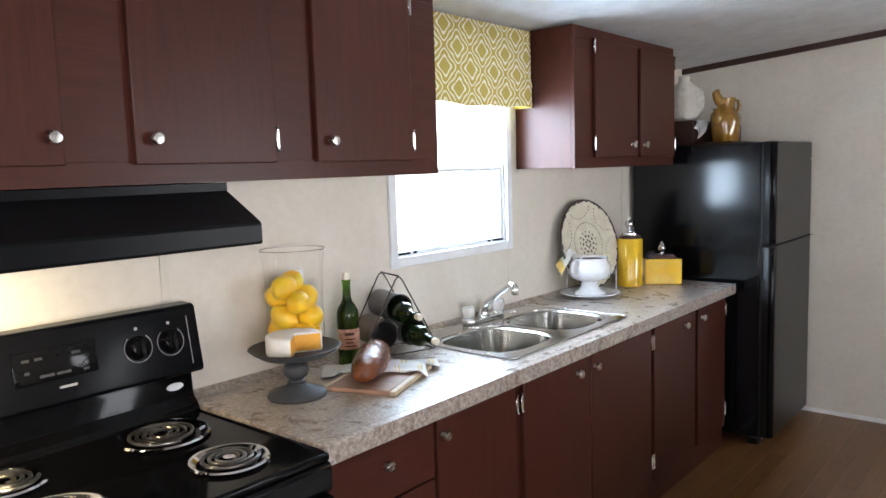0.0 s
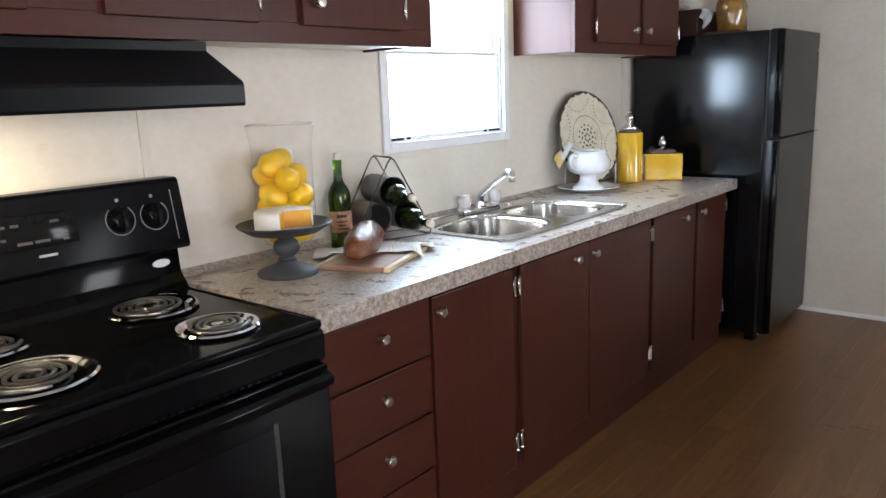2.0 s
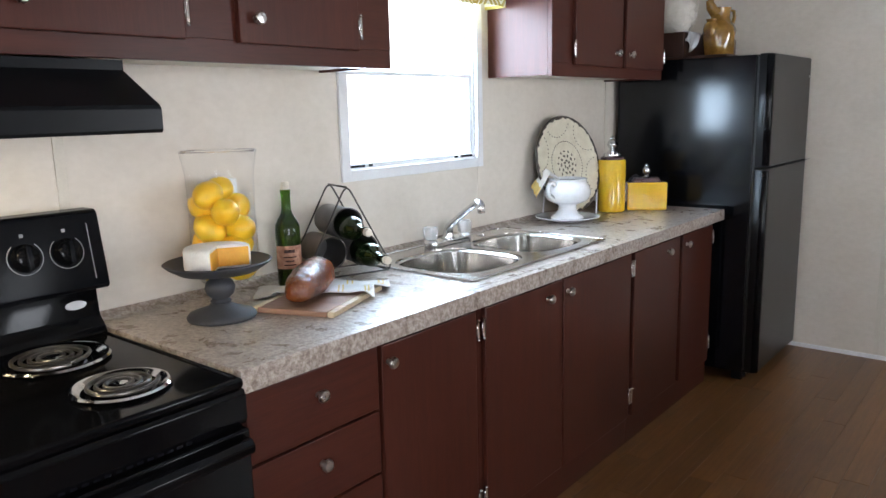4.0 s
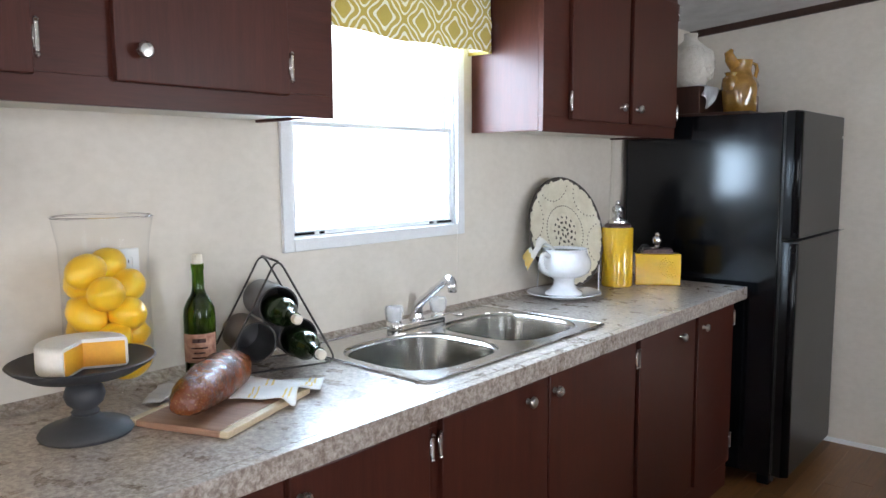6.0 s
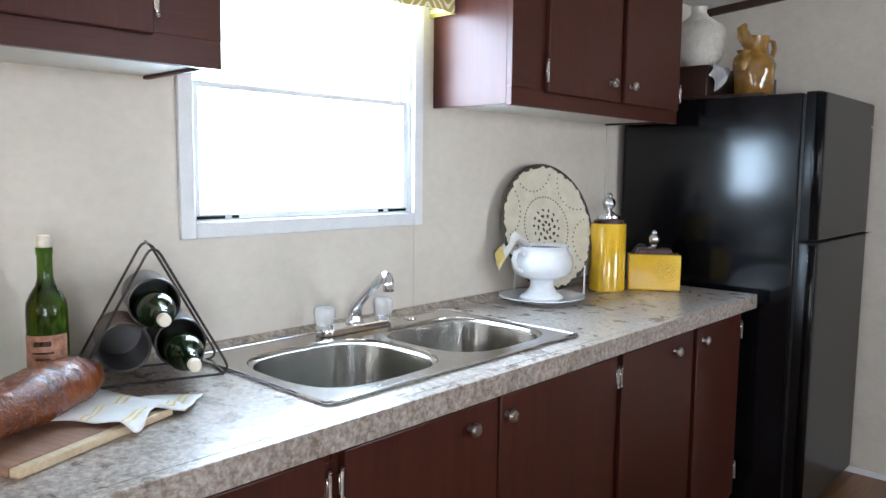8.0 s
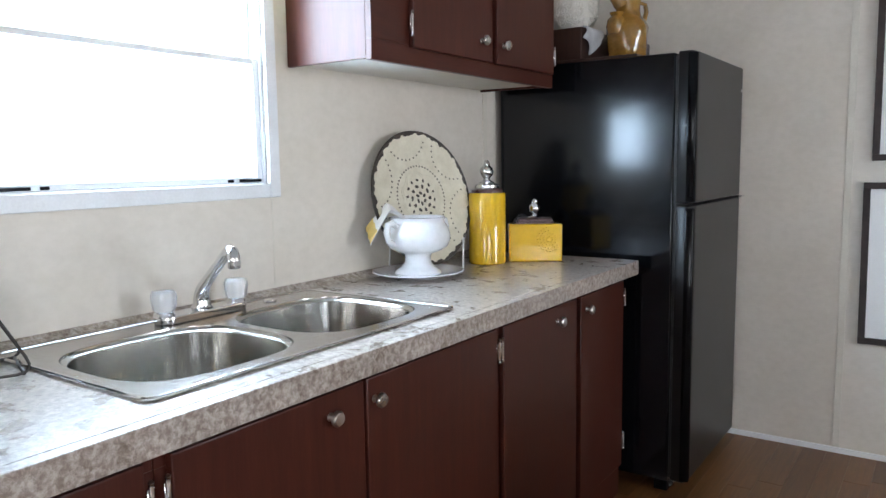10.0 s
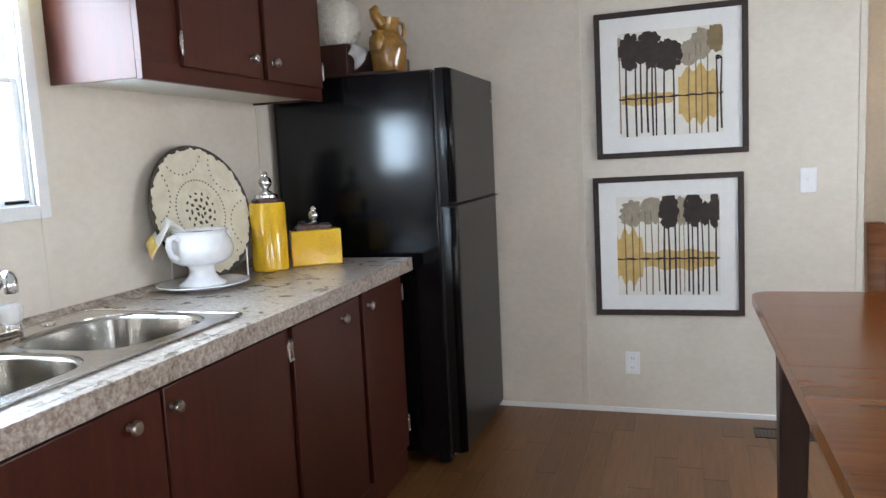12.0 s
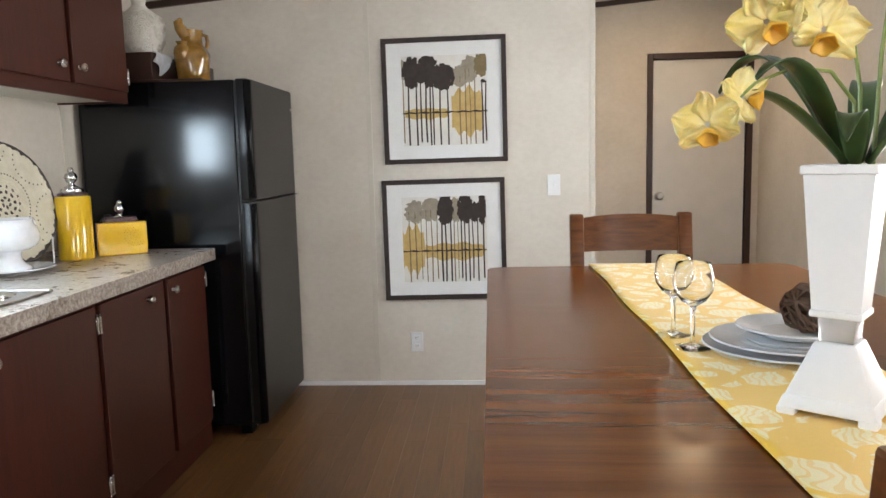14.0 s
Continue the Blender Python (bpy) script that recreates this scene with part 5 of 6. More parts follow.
part("embossed_ring", tube([(0.050 + 0.010 * math.cos(2 * math.pi * i / 20), -0.0482, 0.082 + 0.010 * math.sin(2 * math.pi * i / 20)) for i in range(20)], 0.0020, 6, True), M_YELLOW, bx)
solo("dried_cluster", lathe([(0.0, 0.0), (0.026, 0.0), (0.033, 0.014), (0.026, 0.03), (0.012, 0.05), (0.0, 0.054)], 24, wave=lambda a, r, z: 1 + 0.22 * math.sin(7 * a + z * 160) + 0.12 * math.sin(13 * a - z * 240)), M_GREYPOT,
     "dark artichoke-shaped ornament behind the yellow box", "ornament", (0.225, 2.775, WT + 0.115))
solo("ornament_block", box(-0.03, 0.03, -0.03, 0.03, 0, 0.115, 0.004), M_BRONZE, "dark brown block behind the yellow box", "ornament", (0.225, 2.775, WT), 30)

# ---- on the refrigerator ----
FT = 1.6645
tr2 = thing("tray", "dark wooden tray on top of the refrigerator", "tray", (0, 0, FT))
part("base", box(0.10, 0.60, 2.985, 3.52, 0.0, 0.014, 0.003), M_TRIM, tr2)
part("riser", box(0.12, 0.37, 3.00, 3.50, 0.0145, 0.140, 0.004), M_TRIM, tr2, "dark raised step")
part("back_ledge", box(0.3705, 0.470, 3.34, 3.50, 0.0145, 0.120, 0.004), M_TRIM, tr2, "dark raised back ledge")
wv2 = lathe([(0.0, 0.0), (0.050, 0.0), (0.075, 0.014), (0.112, 0.060), (0.128, 0.110), (0.120, 0.160), (0.090, 0.208), (0.050, 0.238), (0.034, 0.258), (0.038, 0.285), (0.034, 0.286), (0.030, 0.26), (0.0, 0.24)], 64,
      wave=lambda a, r, z: 1 + (0.018 * math.sin(16 * a) * math.sin(z * 130) if 0.02 < z < 0.22 else 0))
vz = thing("carved_vase", "bulbous carved off-white vase with a scrolled relief", "vase", (0.258, 3.145, FT + 0.1405))
vz.scale = (0.88, 0.88, 0.92)
part("body", wv2, M_LACE, vz, angle=70)
sc = bmesh.new()
rng = random.Random(3)
for i in range(230):
    z = rng.uniform(0.03, 0.20)
    a = rng.uniform(0, 2 * math.pi)
    r = np.interp(z, [0.014, 0.06, 0.11, 0.16, 0.208], [0.075, 0.112, 0.128, 0.120, 0.090]) + 0.002
    pts = []
    for k in range(16):
        th = k * 0.62
        q = 0.004 + 0.0012 * k
        pts.append((r * math.cos(a + q * math.cos(th) / r), r * math.sin(a + q * math.cos(th) / r), z + q * math.sin(th)))
    tube(pts, 0.0028, 5, bm=sc)
tagged(part("scroll_relief", sc, M_LACE, vz, "raised scrolls"), kind="stuff")


def drape(u, v):
    if u < 0.5:
        return (0.30 + u * 0.16, 3.02 + v * 0.17 + 0.01 * math.sin(u * 9), 0.142 + 0.002 * math.sin(v * 20))
    w = (u - 0.5) * 2
    return (0.382 + 0.012 * math.sin(v * 9) * w, 3.02 + v * 0.17 - 0.02 * w + 0.012 * math.sin(w * 5), 0.142 - w * (0.05 + 0.055 * math.sin(v * math.pi) ** 2))


solo("napkin", grid(drape, 16, 14, 0.002), M_CLOTHG, "pale grey cloth draped over the tray's edge", "napkin", (0, 0, FT + 0.001), angle=180)
pc = thing("pitcher", "amber-brown glazed ceramic figural pitcher on the tray", "pitcher", (0.475, 3.215, FT + 0.0145))
pc.scale = (1.16, 1.16, 0.93)
part("body", lathe([(0.0, 0.0), (0.058, 0.0), (0.064, 0.008), (0.066, 0.06), (0.070, 0.11), (0.072, 0.145), (0.060, 0.175), (0.044, 0.195), (0.040, 0.215), (0.045, 0.245), (0.050, 0.268), (0.044, 0.270), (0.038, 0.245), (0.034, 0.21), (0.0, 0.19)], 40,
     wave=lambda a, r, z: 1 + 0.05 * math.sin(5 * a + z * 30) + (0.10 * math.cos(a - 2.6) if z > 0.24 else 0)), M_AMBER, pc, "amber glaze", angle=70)
part("spout", tube([(-0.010, -0.035, 0.235), (-0.022, -0.052, 0.268), (-0.028, -0.060, 0.300), (-0.018, -0.052, 0.318)], [0.026, 0.024, 0.018, 0.008], 12), M_AMBER, pc)
part("handle", tube([(0.020, 0.045, 0.26), (0.034, 0.078, 0.255), (0.036, 0.086, 0.225), (0.030, 0.080, 0.185), (0.022, 0.062, 0.160)], 0.0085, 10), M_AMBER, pc)
part("small_jug", lathe([(0.0, 0.0), (0.026, 0.0), (0.034, 0.03), (0.030, 0.06), (0.018, 0.075), (0.024, 0.09), (0.019, 0.09), (0.0, 0.07)], 24, m=Matrix.Translation((-0.020, -0.052, 0.115)), wave=lambda a, r, z: 1 + 0.06 * math.sin(4 * a)), M_AMBER, pc)

# ---- pictures ----
def blob(rng, cx, cz, rx, rz, y, n=26, rag=0.16):
    """A ragged flat crown."""
    ph = [rng.uniform(0, 6.28) for _ in range(4)]
    pts = []
    for i in range(n):
        a = 2 * math.pi * i / n
        k = 1 + rag * (0.5 * math.sin(3 * a + ph[0]) + 0.4 * math.sin(7 * a + ph[1]) + 0.35 * math.sin(12 * a + ph[2]))
        pts.append((cx + rx * k * math.cos(a), cz + rz * k * math.sin(a)))
    return pts


def picture(x0, x1, z0, z1, tilt, seed, label, trees, ochre):
    """A framed print: dark frame, wide white mount, trees mirrored in water."""
    w, h = x1 - x0, z1 - z0
    p = new("framed_picture")
    p.empty_display_size = 0.05
    p.matrix_basis = Matrix.Translation(((x0 + x1) / 2, YE - 0.0005, (z0 + z1) / 2)) @ pose(0, 0, 0, 0, tilt, 0)
    tagged(p, label, "picture", "pair of framed prints")
    fw = 0.026
    for nm, a in (("frame_rail", (-w / 2, w / 2, -0.024, 0, h / 2 - fw, h / 2)), ("frame_rail", (-w / 2, w / 2, -0.024, 0, -h / 2, -h / 2 + fw)),
                  ("frame_stile", (-w / 2, -w / 2 + fw, -0.0238, 0, -h / 2 + fw, h / 2 - fw)), ("frame_stile", (w / 2 - fw, w / 2, -0.0238, 0, -h / 2 + fw, h / 2 - fw))):
        part(nm, box(*a, 0.002, 1), M_UMBER, p, "dark brown frame bar")
    mw, mh = w / 2 - 0.106, h / 2 - 0.097
    bm = bmesh.new()
    for y in (-0.012, -0.009):
        lo = [bm.verts.new((sx * (w / 2 - fw), y, sz * (h / 2 - fw))) for sx, sz in ((-1, -1), (1, -1), (1, 1), (-1, 1))]
        hi = [bm.verts.new((sx * mw, y, sz * mh)) for sx, sz in ((-1, -1), (1, -1), (1, 1), (-1, 1))]
        for i in range(4):
            bm.faces.new((lo[i], lo[(i + 1) % 4], hi[(i + 1) % 4], hi[i]))
    bm.verts.ensure_lookup_table()
    for i in range(4):
        bm.faces.new((bm.verts[4 + i], bm.verts[4 + (i + 1) % 4], bm.verts[12 + (i + 1) % 4], bm.verts[12 + i]))
    bmesh.ops.recalc_face_normals(bm, faces=bm.faces)
    part("mount", bm, M_MAT, p, "wide white mount", smooth=False)
    pr = part("print", box(-mw, mw, -0.0085, -0.006, -mh, mh, 0), M_PRINT, p, "sepia print of tall trees by water", smooth=False)
    rng = random.Random(seed)
    hz = -mh + 2 * mh * 0.37

    def clampx(v):
        return max(-mw + 0.001, min(mw - 0.001, v))

    def flat(pts, y, bm):
        pts = [(clampx(a), max(-mh + 0.001, min(mh - 0.001, c))) for a, c in pts]
        return prism(pts, "y", y - 0.0002, y, bm=bm)
    oc = bmesh.new()
    for (a, c, t, bt) in ochre:
        n = 14
        top = [(-mw + 2 * mw * (a + (c - a) * i / n), hz + 2 * mh * t * (0.86 + 0.14 * math.sin(i * 1.3 + seed)) * (math.sin(math.pi * min(1, max(0.12, i / n))) ** 0.25)) for i in range(n + 1)]
        flat(top + [(-mw + 2 * mw * c, hz), (-mw + 2 * mw * a, hz)], -0.0087, oc)
        low = [(q[0], hz - (q[1] - hz) * bt) for q in top]
        flat(low[::-1] + [(-mw + 2 * mw * a, hz), (-mw + 2 * mw * c, hz)][::1], -0.0087, oc)
    part("ochre_wash", oc, M_OCHRE, pr, "ochre foliage wash", smooth=False)
    layers = {"taupe": (bmesh.new(), M_TAUPE, -0.0089), "umber": (bmesh.new(), M_UMBER, -0.0092), "olive": (bmesh.new(), M_OLIVE, -0.0090)}
    for kind, u, t, rx, rz, stems in trees:
        bm, _, y = layers[kind]
        cx, cz = -mw + 2 * mw * u, -mh + 2 * mh * t
        rx, rz = rx * 1.16, rz * 1.14
        flat(blob(rng, cx, cz, rx * 0.82, rz * 0.84, y, 40, 0.20), y, bm)
        for q in range(11):   # leaf tufts round the crown
            a = 2 * math.pi * (q + rng.uniform(-0.3, 0.3)) / 11
            flat(blob(rng, cx + 0.76 * rx * math.cos(a), cz + 0.78 * rz * math.sin(a), rx * rng.uniform(0.20, 0.32), rz * rng.uniform(0.14, 0.24), y, 18, 0.22), y - 0.00002 * (q + 1), bm)
        sb, _, sy = layers["umber" if kind == "umber" else "olive"]
        for q in range(stems):
            sx = cx + rx * 0.75 * ((q + 0.5) / stems * 2 - 1) + rng.uniform(-0.004, 0.004)
            bend = rng.uniform(-0.006, 0.006)
            tw = rng.uniform(0.0032, 0.0050) if kind == "umber" else rng.uniform(0.0022, 0.0038)
            flat([(sx - tw, hz), (sx + tw, hz), (sx + bend + tw * 0.7, cz), (sx + bend - tw * 0.7, cz)], sy - 0.00006 - 0.00001 * q, sb)
            ln = hz - rng.choice((0.90, 0.985, 0.985, 0.985)) * (hz + mh)
            flat([(sx - tw, hz), (sx + tw, hz), (sx + bend * 0.6 + tw, ln), (sx + bend * 0.6 - tw, ln)], sy - 0.00008 - 0.00001 * q, sb)
    bank = [(-mw + 2 * mw * i / 24, hz + 0.004 + 0.003 * math.sin(i * 1.7 + seed)) for i in range(25)]
    flat(bank + [(q[0], hz - 0.004 - 0.002 * math.sin(i * 2.1)) for i, q in reversed(list(enumerate(bank)))], -0.0094, layers["umber"][0])
    for k, (bm, mt, _) in layers.items():
        tagged(part(k + "_foliage", bm, mt, pr, "tree shapes of the print", smooth=False), kind="stuff")
    return p


picture(1.318, 1.998, 1.266, 1.946, -0.4, 4, "dark-framed sepia tree print with a white mount, hung above its pair",
        [("taupe", 0.68, 0.76, 0.042, 0.052, 1), ("taupe", 0.80, 0.84, 0.042, 0.066, 3), ("olive", 0.935, 0.88, 0.034, 0.062, 0), ("taupe", 0.015, 0.85, 0.018, 0.05, 1), ("umber", 0.12, 0.82, 0.046, 0.080, 2), ("umber", 0.30, 0.83, 0.054, 0.080, 4),
         ("umber", 0.49, 0.76, 0.058, 0.066, 2), ("umber", 0.955, 0.70, 0.012, 0.010, 2)],
        [(0.58, 0.96, 0.30, 1.0), (0.03, 0.56, 0.055, 1.5)])
picture(1.298, 1.982, 0.502, 1.178, -0.5, 9, "dark-framed sepia tree print with a white mount, hung below its pair",
        [("taupe", 0.16, 0.83, 0.054, 0.058, 3), ("taupe", 0.35, 0.85, 0.054, 0.062, 3), ("taupe", 0.64, 0.84, 0.026, 0.066, 2), ("umber", 0.52, 0.84, 0.042, 0.078, 3), ("umber", 0.75, 0.85, 0.040, 0.076, 3), ("umber", 0.865, 0.81, 0.026, 0.052, 2), ("umber", 0.955, 0.84, 0.026, 0.078, 1)],
        [(0.0, 0.27, 0.34, 0.85), (0.27, 0.99, 0.10, 1.3)])

sw = thing("light_switch", "white plastic light switch plate on the wall", "switch", (2.250, YE, 1.131))
part("plate", box(-0.035, 0.035, -0.006, 0, -0.057, 0.057, 0.003, 2), M_WHITE, sw)
part("toggle", box(-0.005, 0.005, -0.016, -0.005, -0.004, 0.010, 0.002, 2), M_WHITE, sw)
def wall_outlet(label, m):
    ot = thing("wall_outlet", label, "outlet")
    ot.matrix_basis = m
    part("plate", box(-0.035, 0.035, -0.006, 0, -0.057, 0.057, 0.003, 2), M_WHITE, ot)
    for s in (-1, 1):
        so = part("socket", box(-0.016, 0.016, -0.008, -0.005, s * 0.024 - 0.014, s * 0.024 + 0.014, 0.004, 2), M_WHITE, ot)
        for q in (-0.006, 0.006):
            part("slot", box(q - 0.001, q + 0.001, -0.0084, -0.0079, s * 0.024 - 0.003, s * 0.024 + 0.006), M_DARKIN, so, smooth=False)


wall_outlet("white plastic duplex outlet plate low on the wall", pose(1.468, YE, 0.254))
wall_outlet("white plastic outlet plate on the wall behind the lemon vase", pose(0.0, 0.447, 1.192, 0, 0, 90))
fv = thing("floor_vent", "dark brown metal floor vent by the wall", "vent", (2.16, 3.575, 0.0))
for a in ((-0.15, 0.15, -0.062, -0.048), (-0.15, 0.15, 0.048, 0.062), (-0.15, -0.136, -0.048, 0.048), (0.136, 0.15, -0.048, 0.048)):
    part("frame_bar", box(a[0], a[1], a[2], a[3], 0.0006, 0.005, 0.001, 1), M_TRIM, fv)
part("duct", box(-0.136, 0.136, -0.048, 0.048, 0.0006, 0.0012), M_DARKIN, fv, smooth=False)
for i in range(16):
    part("slat", box(-0.130 + i * 0.0165, -0.122 + i * 0.0165, -0.048, 0.048, 0.0012, 0.0042, 0.0005, 1), M_TRIM, fv)

# ---- dining table ----
TX0, TX1, TY0, TY1, TZ = 1.885, 2.955, 0.32, 2.33, 0.888
tb = thing("dining_table", "counter-height brown wooden dining table with a leaf", "table", (0, 0, 0))


def table_board(y0, y1, clip0, clip1):
    c = 0.05
    pts = []
    pts += [(TX0, y0 + c), (TX0 + 0.015, y0 + 0.015), (TX0 + c, y0)] if clip0 else [(TX0, y0)]
    pts += [(TX1 - c, y0), (TX1 - 0.015, y0 + 0.015), (TX1, y0 + c)] if clip0 else [(TX1, y0)]
    pts += [(TX1, y1 - c), (TX1 - 0.015, y1 - 0.015), (TX1 - c, y1)] if clip1 else [(TX1, y1)]
    pts += [(TX0 + c, y1), (TX0 + 0.015, y1 - 0.015), (TX0, y1 - c)] if clip1 else [(TX0, y1)]
    return prism(pts, "z", TZ - 0.030, TZ, 0.0006)


part("top_board", table_board(TY0, 1.0795, True, False), M_TABLE, tb, "glossy brown top board")
part("leaf_board", table_board(1.0805, 1.5655, False, False), M_TABLE, tb, "glossy brown leaf")
part("top_board", table_board(1.5665, TY1, False, True), M_TABLE, tb, "glossy brown top board")
# apron and legs: shade under the top is put into the darker wood colour
for a in ((TX0 + 0.07, TX1 - 0.07, TY0 + 0.07, TY0 + 0.092), (TX0 + 0.07, TX1 - 0.07, TY1 - 0.092, TY1 - 0.07), (TX0 + 0.07, TX0 + 0.092, TY0 + 0.092, TY1 - 0.092), (TX1 - 0.092, TX1 - 0.07, TY0 + 0.092, TY1 - 0.092)):
    part("apron", box(*a, TZ - 0.115, TZ - 0.031, 0.002, 1), M_TRIM, tb)
for x in (TX0 + 0.10, TX1 - 0.10):
    for y in (TY0 + 0.10, TY1 - 0.10):
        bm = box(x - 0.042, x + 0.042, y - 0.042, y + 0.042, 0, TZ - 0.031, 0.006)
        for vt in bm.verts:
            k = 0.72 + 0.28 * min(1, vt.co.z / (TZ - 0.12))
            vt.co.x, vt.co.y = x + (vt.co.x - x) * k, y + (vt.co.y - y) * k
        part("leg", bm, M_TRIM, tb)


def dining_chair(at, rz, label):
    """A counter-height ladder-back chair; its back is at local -y, it faces +y."""
    c = thing("dining_chair", label, "chair", at, rz, "chairs at the table")
    w, sz, top = 0.198, 0.61, 1.07
    for s in (-1, 1):
        bm = box(s * w - 0.025, s * w + 0.025, -0.022, 0.022, 0, top, 0.007)
        bmesh.ops.bisect_plane(bm, geom=bm.verts[:] + bm.edges[:] + bm.faces[:], plane_co=(0, 0, sz), plane_no=(0, 0, 1))
        bmesh.ops.bisect_plane(bm, geom=bm.verts[:] + bm.edges[:] + bm.faces[:], plane_co=(0, 0, 0.85), plane_no=(0, 0, 1))
        for vt in bm.verts:
            vt.co.y -= 0.055 * max(0, (vt.co.z - sz) / (top - sz)) ** 1.4 - 0.05
            vt.co.y -= 0.03 * max(0, (sz - vt.co.z) / sz)
        part("back_post", bm, M_CHAIR, c)
        part("front_leg", box(s * w - 0.02, s * w + 0.02, 0.40, 0.44, 0, sz - 0.021, 0.004), M_CHAIR, c)
        part("side_stretcher", box(s * w - 0.011, s * w + 0.011, 0.07, 0.40, 0.22, 0.25, 0.003), M_CHAIR, c)
        part("seat_rail", box(s * w - 0.011, s * w + 0.011, 0.068, 0.40, sz - 0.085, sz - 0.021, 0.003), M_CHAIR, c)

    def rail(z0, z1, nm):
        def fn(u, v):
            x = (u - 0.5) * 2 * (w - 0.024)
            z = z0 + (z1 - z0) * v + (0.010 * (1 - (2 * u - 1) ** 2) * (v if nm == "top_rail" else 0))
            return (x, 0.055 - 0.055 * ((z - sz) / (top - sz)) ** 1.4 - 0.030 * (1 - (2 * u - 1) ** 2), z)
        return grid(fn, 16, 4, 0.02)
    part("top_rail", rail(0.930, 1.056, "top_rail"), M_CHAIR, c, "broad curved top rail", angle=50)
    part("lower_rail", rail(0.72, 0.77, "rail"), M_CHAIR, c, angle=50)
    for i in range(4):
        x = -0.12 + 0.08 * i
        part("slat", box(x - 0.012, x + 0.012, 0.0, 0.010, 0.765, 0.800, 0.002, 1), M_CHAIR, c)
    part("seat", box(-w - 0.02, w + 0.02, 0.072, 0.455, sz - 0.02, sz + 0.018, 0.014, 3), M_CHAIR, c)
    part("front_rail", box(-w + 0.02, w - 0.02, 0.41, 0.432, sz - 0.085, sz - 0.021, 0.003), M_CHAIR, c)
    part("foot_rail", box(-w + 0.02, w - 0.02, 0.41, 0.432, 0.19, 0.23, 0.003), M_CHAIR, c)
    return c


dining_chair((2.417, 2.425, 0), 180, "dark brown wooden counter-height chair at the table's end by the hall")
dining_chair((2.400, 0.168, 0), 0, "dark brown wooden counter-height chair pushed to the table's near end")


def runner_at(u, v):
    y = TY0 - 0.012 + u * (TY1 - TY0 + 0.024)
    x = 2.255 + v * 0.335 + 0.004 * math.sin(u * 17)
    return (x, y, 0.0015 + 0.0012 * (math.sin(u * 40 + v * 3) * 0.5 + 0.5) + (0.003 if v in (0.0, 1.0) else 0.0))


rn = solo("table_runner", grid(runner_at, 90, 14, 0.0015), M_RUN, "golden yellow and cream damask table runner along the table", "table runner", (0, 0, TZ + 0.0018), angle=180)
for v0 in (0.0, 0.972):
    part("hem", grid(lambda u, v, v0=v0: Vector(runner_at(u, 0.004 + v0 + 0.020 * v)) + Vector((0, 0, 0.0012)), 90, 2, 0.0012), M_RUN, rn, "stitched hem of the runner", angle=180)
RT = TZ + 0.0055


def wine_glass(at):
    prof = [(0.0, 0.0), (0.036, 0.0), (0.0365, 0.0015), (0.020, 0.005), (0.006, 0.010), (0.0042, 0.020), (0.0042, 0.075), (0.008, 0.086), (0.026, 0.098), (0.038, 0.116), (0.0405, 0.136), (0.038, 0.156), (0.0335, 0.174), (0.0325, 0.1745), (0.0368, 0.156), (0.0392, 0.136), (0.0366, 0.117), (0.024, 0.1005), (0.0, 0.092)]
    o = solo("wine_glass", lathe(prof, 36), M_CRYSTAL, "clear stemmed wine glass on the table runner", "wine glass", at, group="wine glasses", angle=60)
    return o


wine_glass((2.303, 1.135, RT))
wine_glass((2.291, 1.245, RT))

PLC = (2.468, 1.105)
for k, (r, z, dx) in enumerate(((0.150, 0.0, 0.0), (0.142, 0.0125, 0.006), (0.108, 0.032, 0.022))):
    if k == 2:
        prof = [(0.0, 0.0), (0.062, 0.0), (0.066, 0.004), (r - 0.012, 0.012), (r, 0.018), (r - 0.002, 0.021), (r - 0.02, 0.015), (0.06, 0.008), (0.0, 0.008)]
    else:
        prof = [(0.0, 0.0), (0.085, 0.0), (0.09, 0.004), (r - 0.02, 0.009), (r, 0.014), (r - 0.002, 0.017), (r - 0.03, 0.012), (0.085, 0.008), (0.0, 0.008)]
    solo("dinner_plate" if k < 2 else "salad_plate", lathe(prof, 56), M_PLATE, ("grey-white dinner plate in a stack on the runner", "grey-white dinner plate in a stack on the runner", "smaller grey-white plate on top of the stack")[k], "plate", (PLC[0] + dx, PLC[1], RT + z), group="plate stack")
solo("plate_spacer", lathe([(0.0, 0.0), (0.075, 0.0), (0.08, 0.006), (0.0, 0.010)], 32), M_PLATE, "shallow saucer between the stacked plates", "plate", (PLC[0] + 0.01, PLC[1], RT + 0.0215))
tw = thing("twig_ball", "dark brown woven twig ball on the plates", "ornament", (PLC[0] + 0.045, PLC[1] - 0.005, RT + 0.041 + 0.045))
rng = random.Random(8)
part("core", lathe([(0.0, -0.035), (0.025, -0.025), (0.035, 0.0), (0.025, 0.025), (0.0, 0.035)], 16), M_TWIG, tw)
for i in range(70):
    ax = Vector((rng.gauss(0, 1), rng.gauss(0, 1), rng.gauss(0, 1))).normalized()
    e1 = ax.orthogonal().normalized()
    e2 = ax.cross(e1)
    a0, r = rng.uniform(0, 6.28), 0.043 + rng.uniform(-0.004, 0.004)
    pts = [r * (e1 * math.cos(a0 + t * 0.24) + e2 * math.sin(a0 + t * 0.24)) * (1 + 0.05 * math.sin(t * 1.7 + i)) for t in range(10)]
    part("twig", tube(pts, [0.0035] * 8 + [0.003, 0.0015], 6), M_TWIG, tw, angle=60)

# white footed vase with yellow orchids
VP, VR = (2.418, 0.759), -38
vs = thing("square_vase", "tall square white footed vase holding yellow orchids", "vase", (*VP, RT), VR)


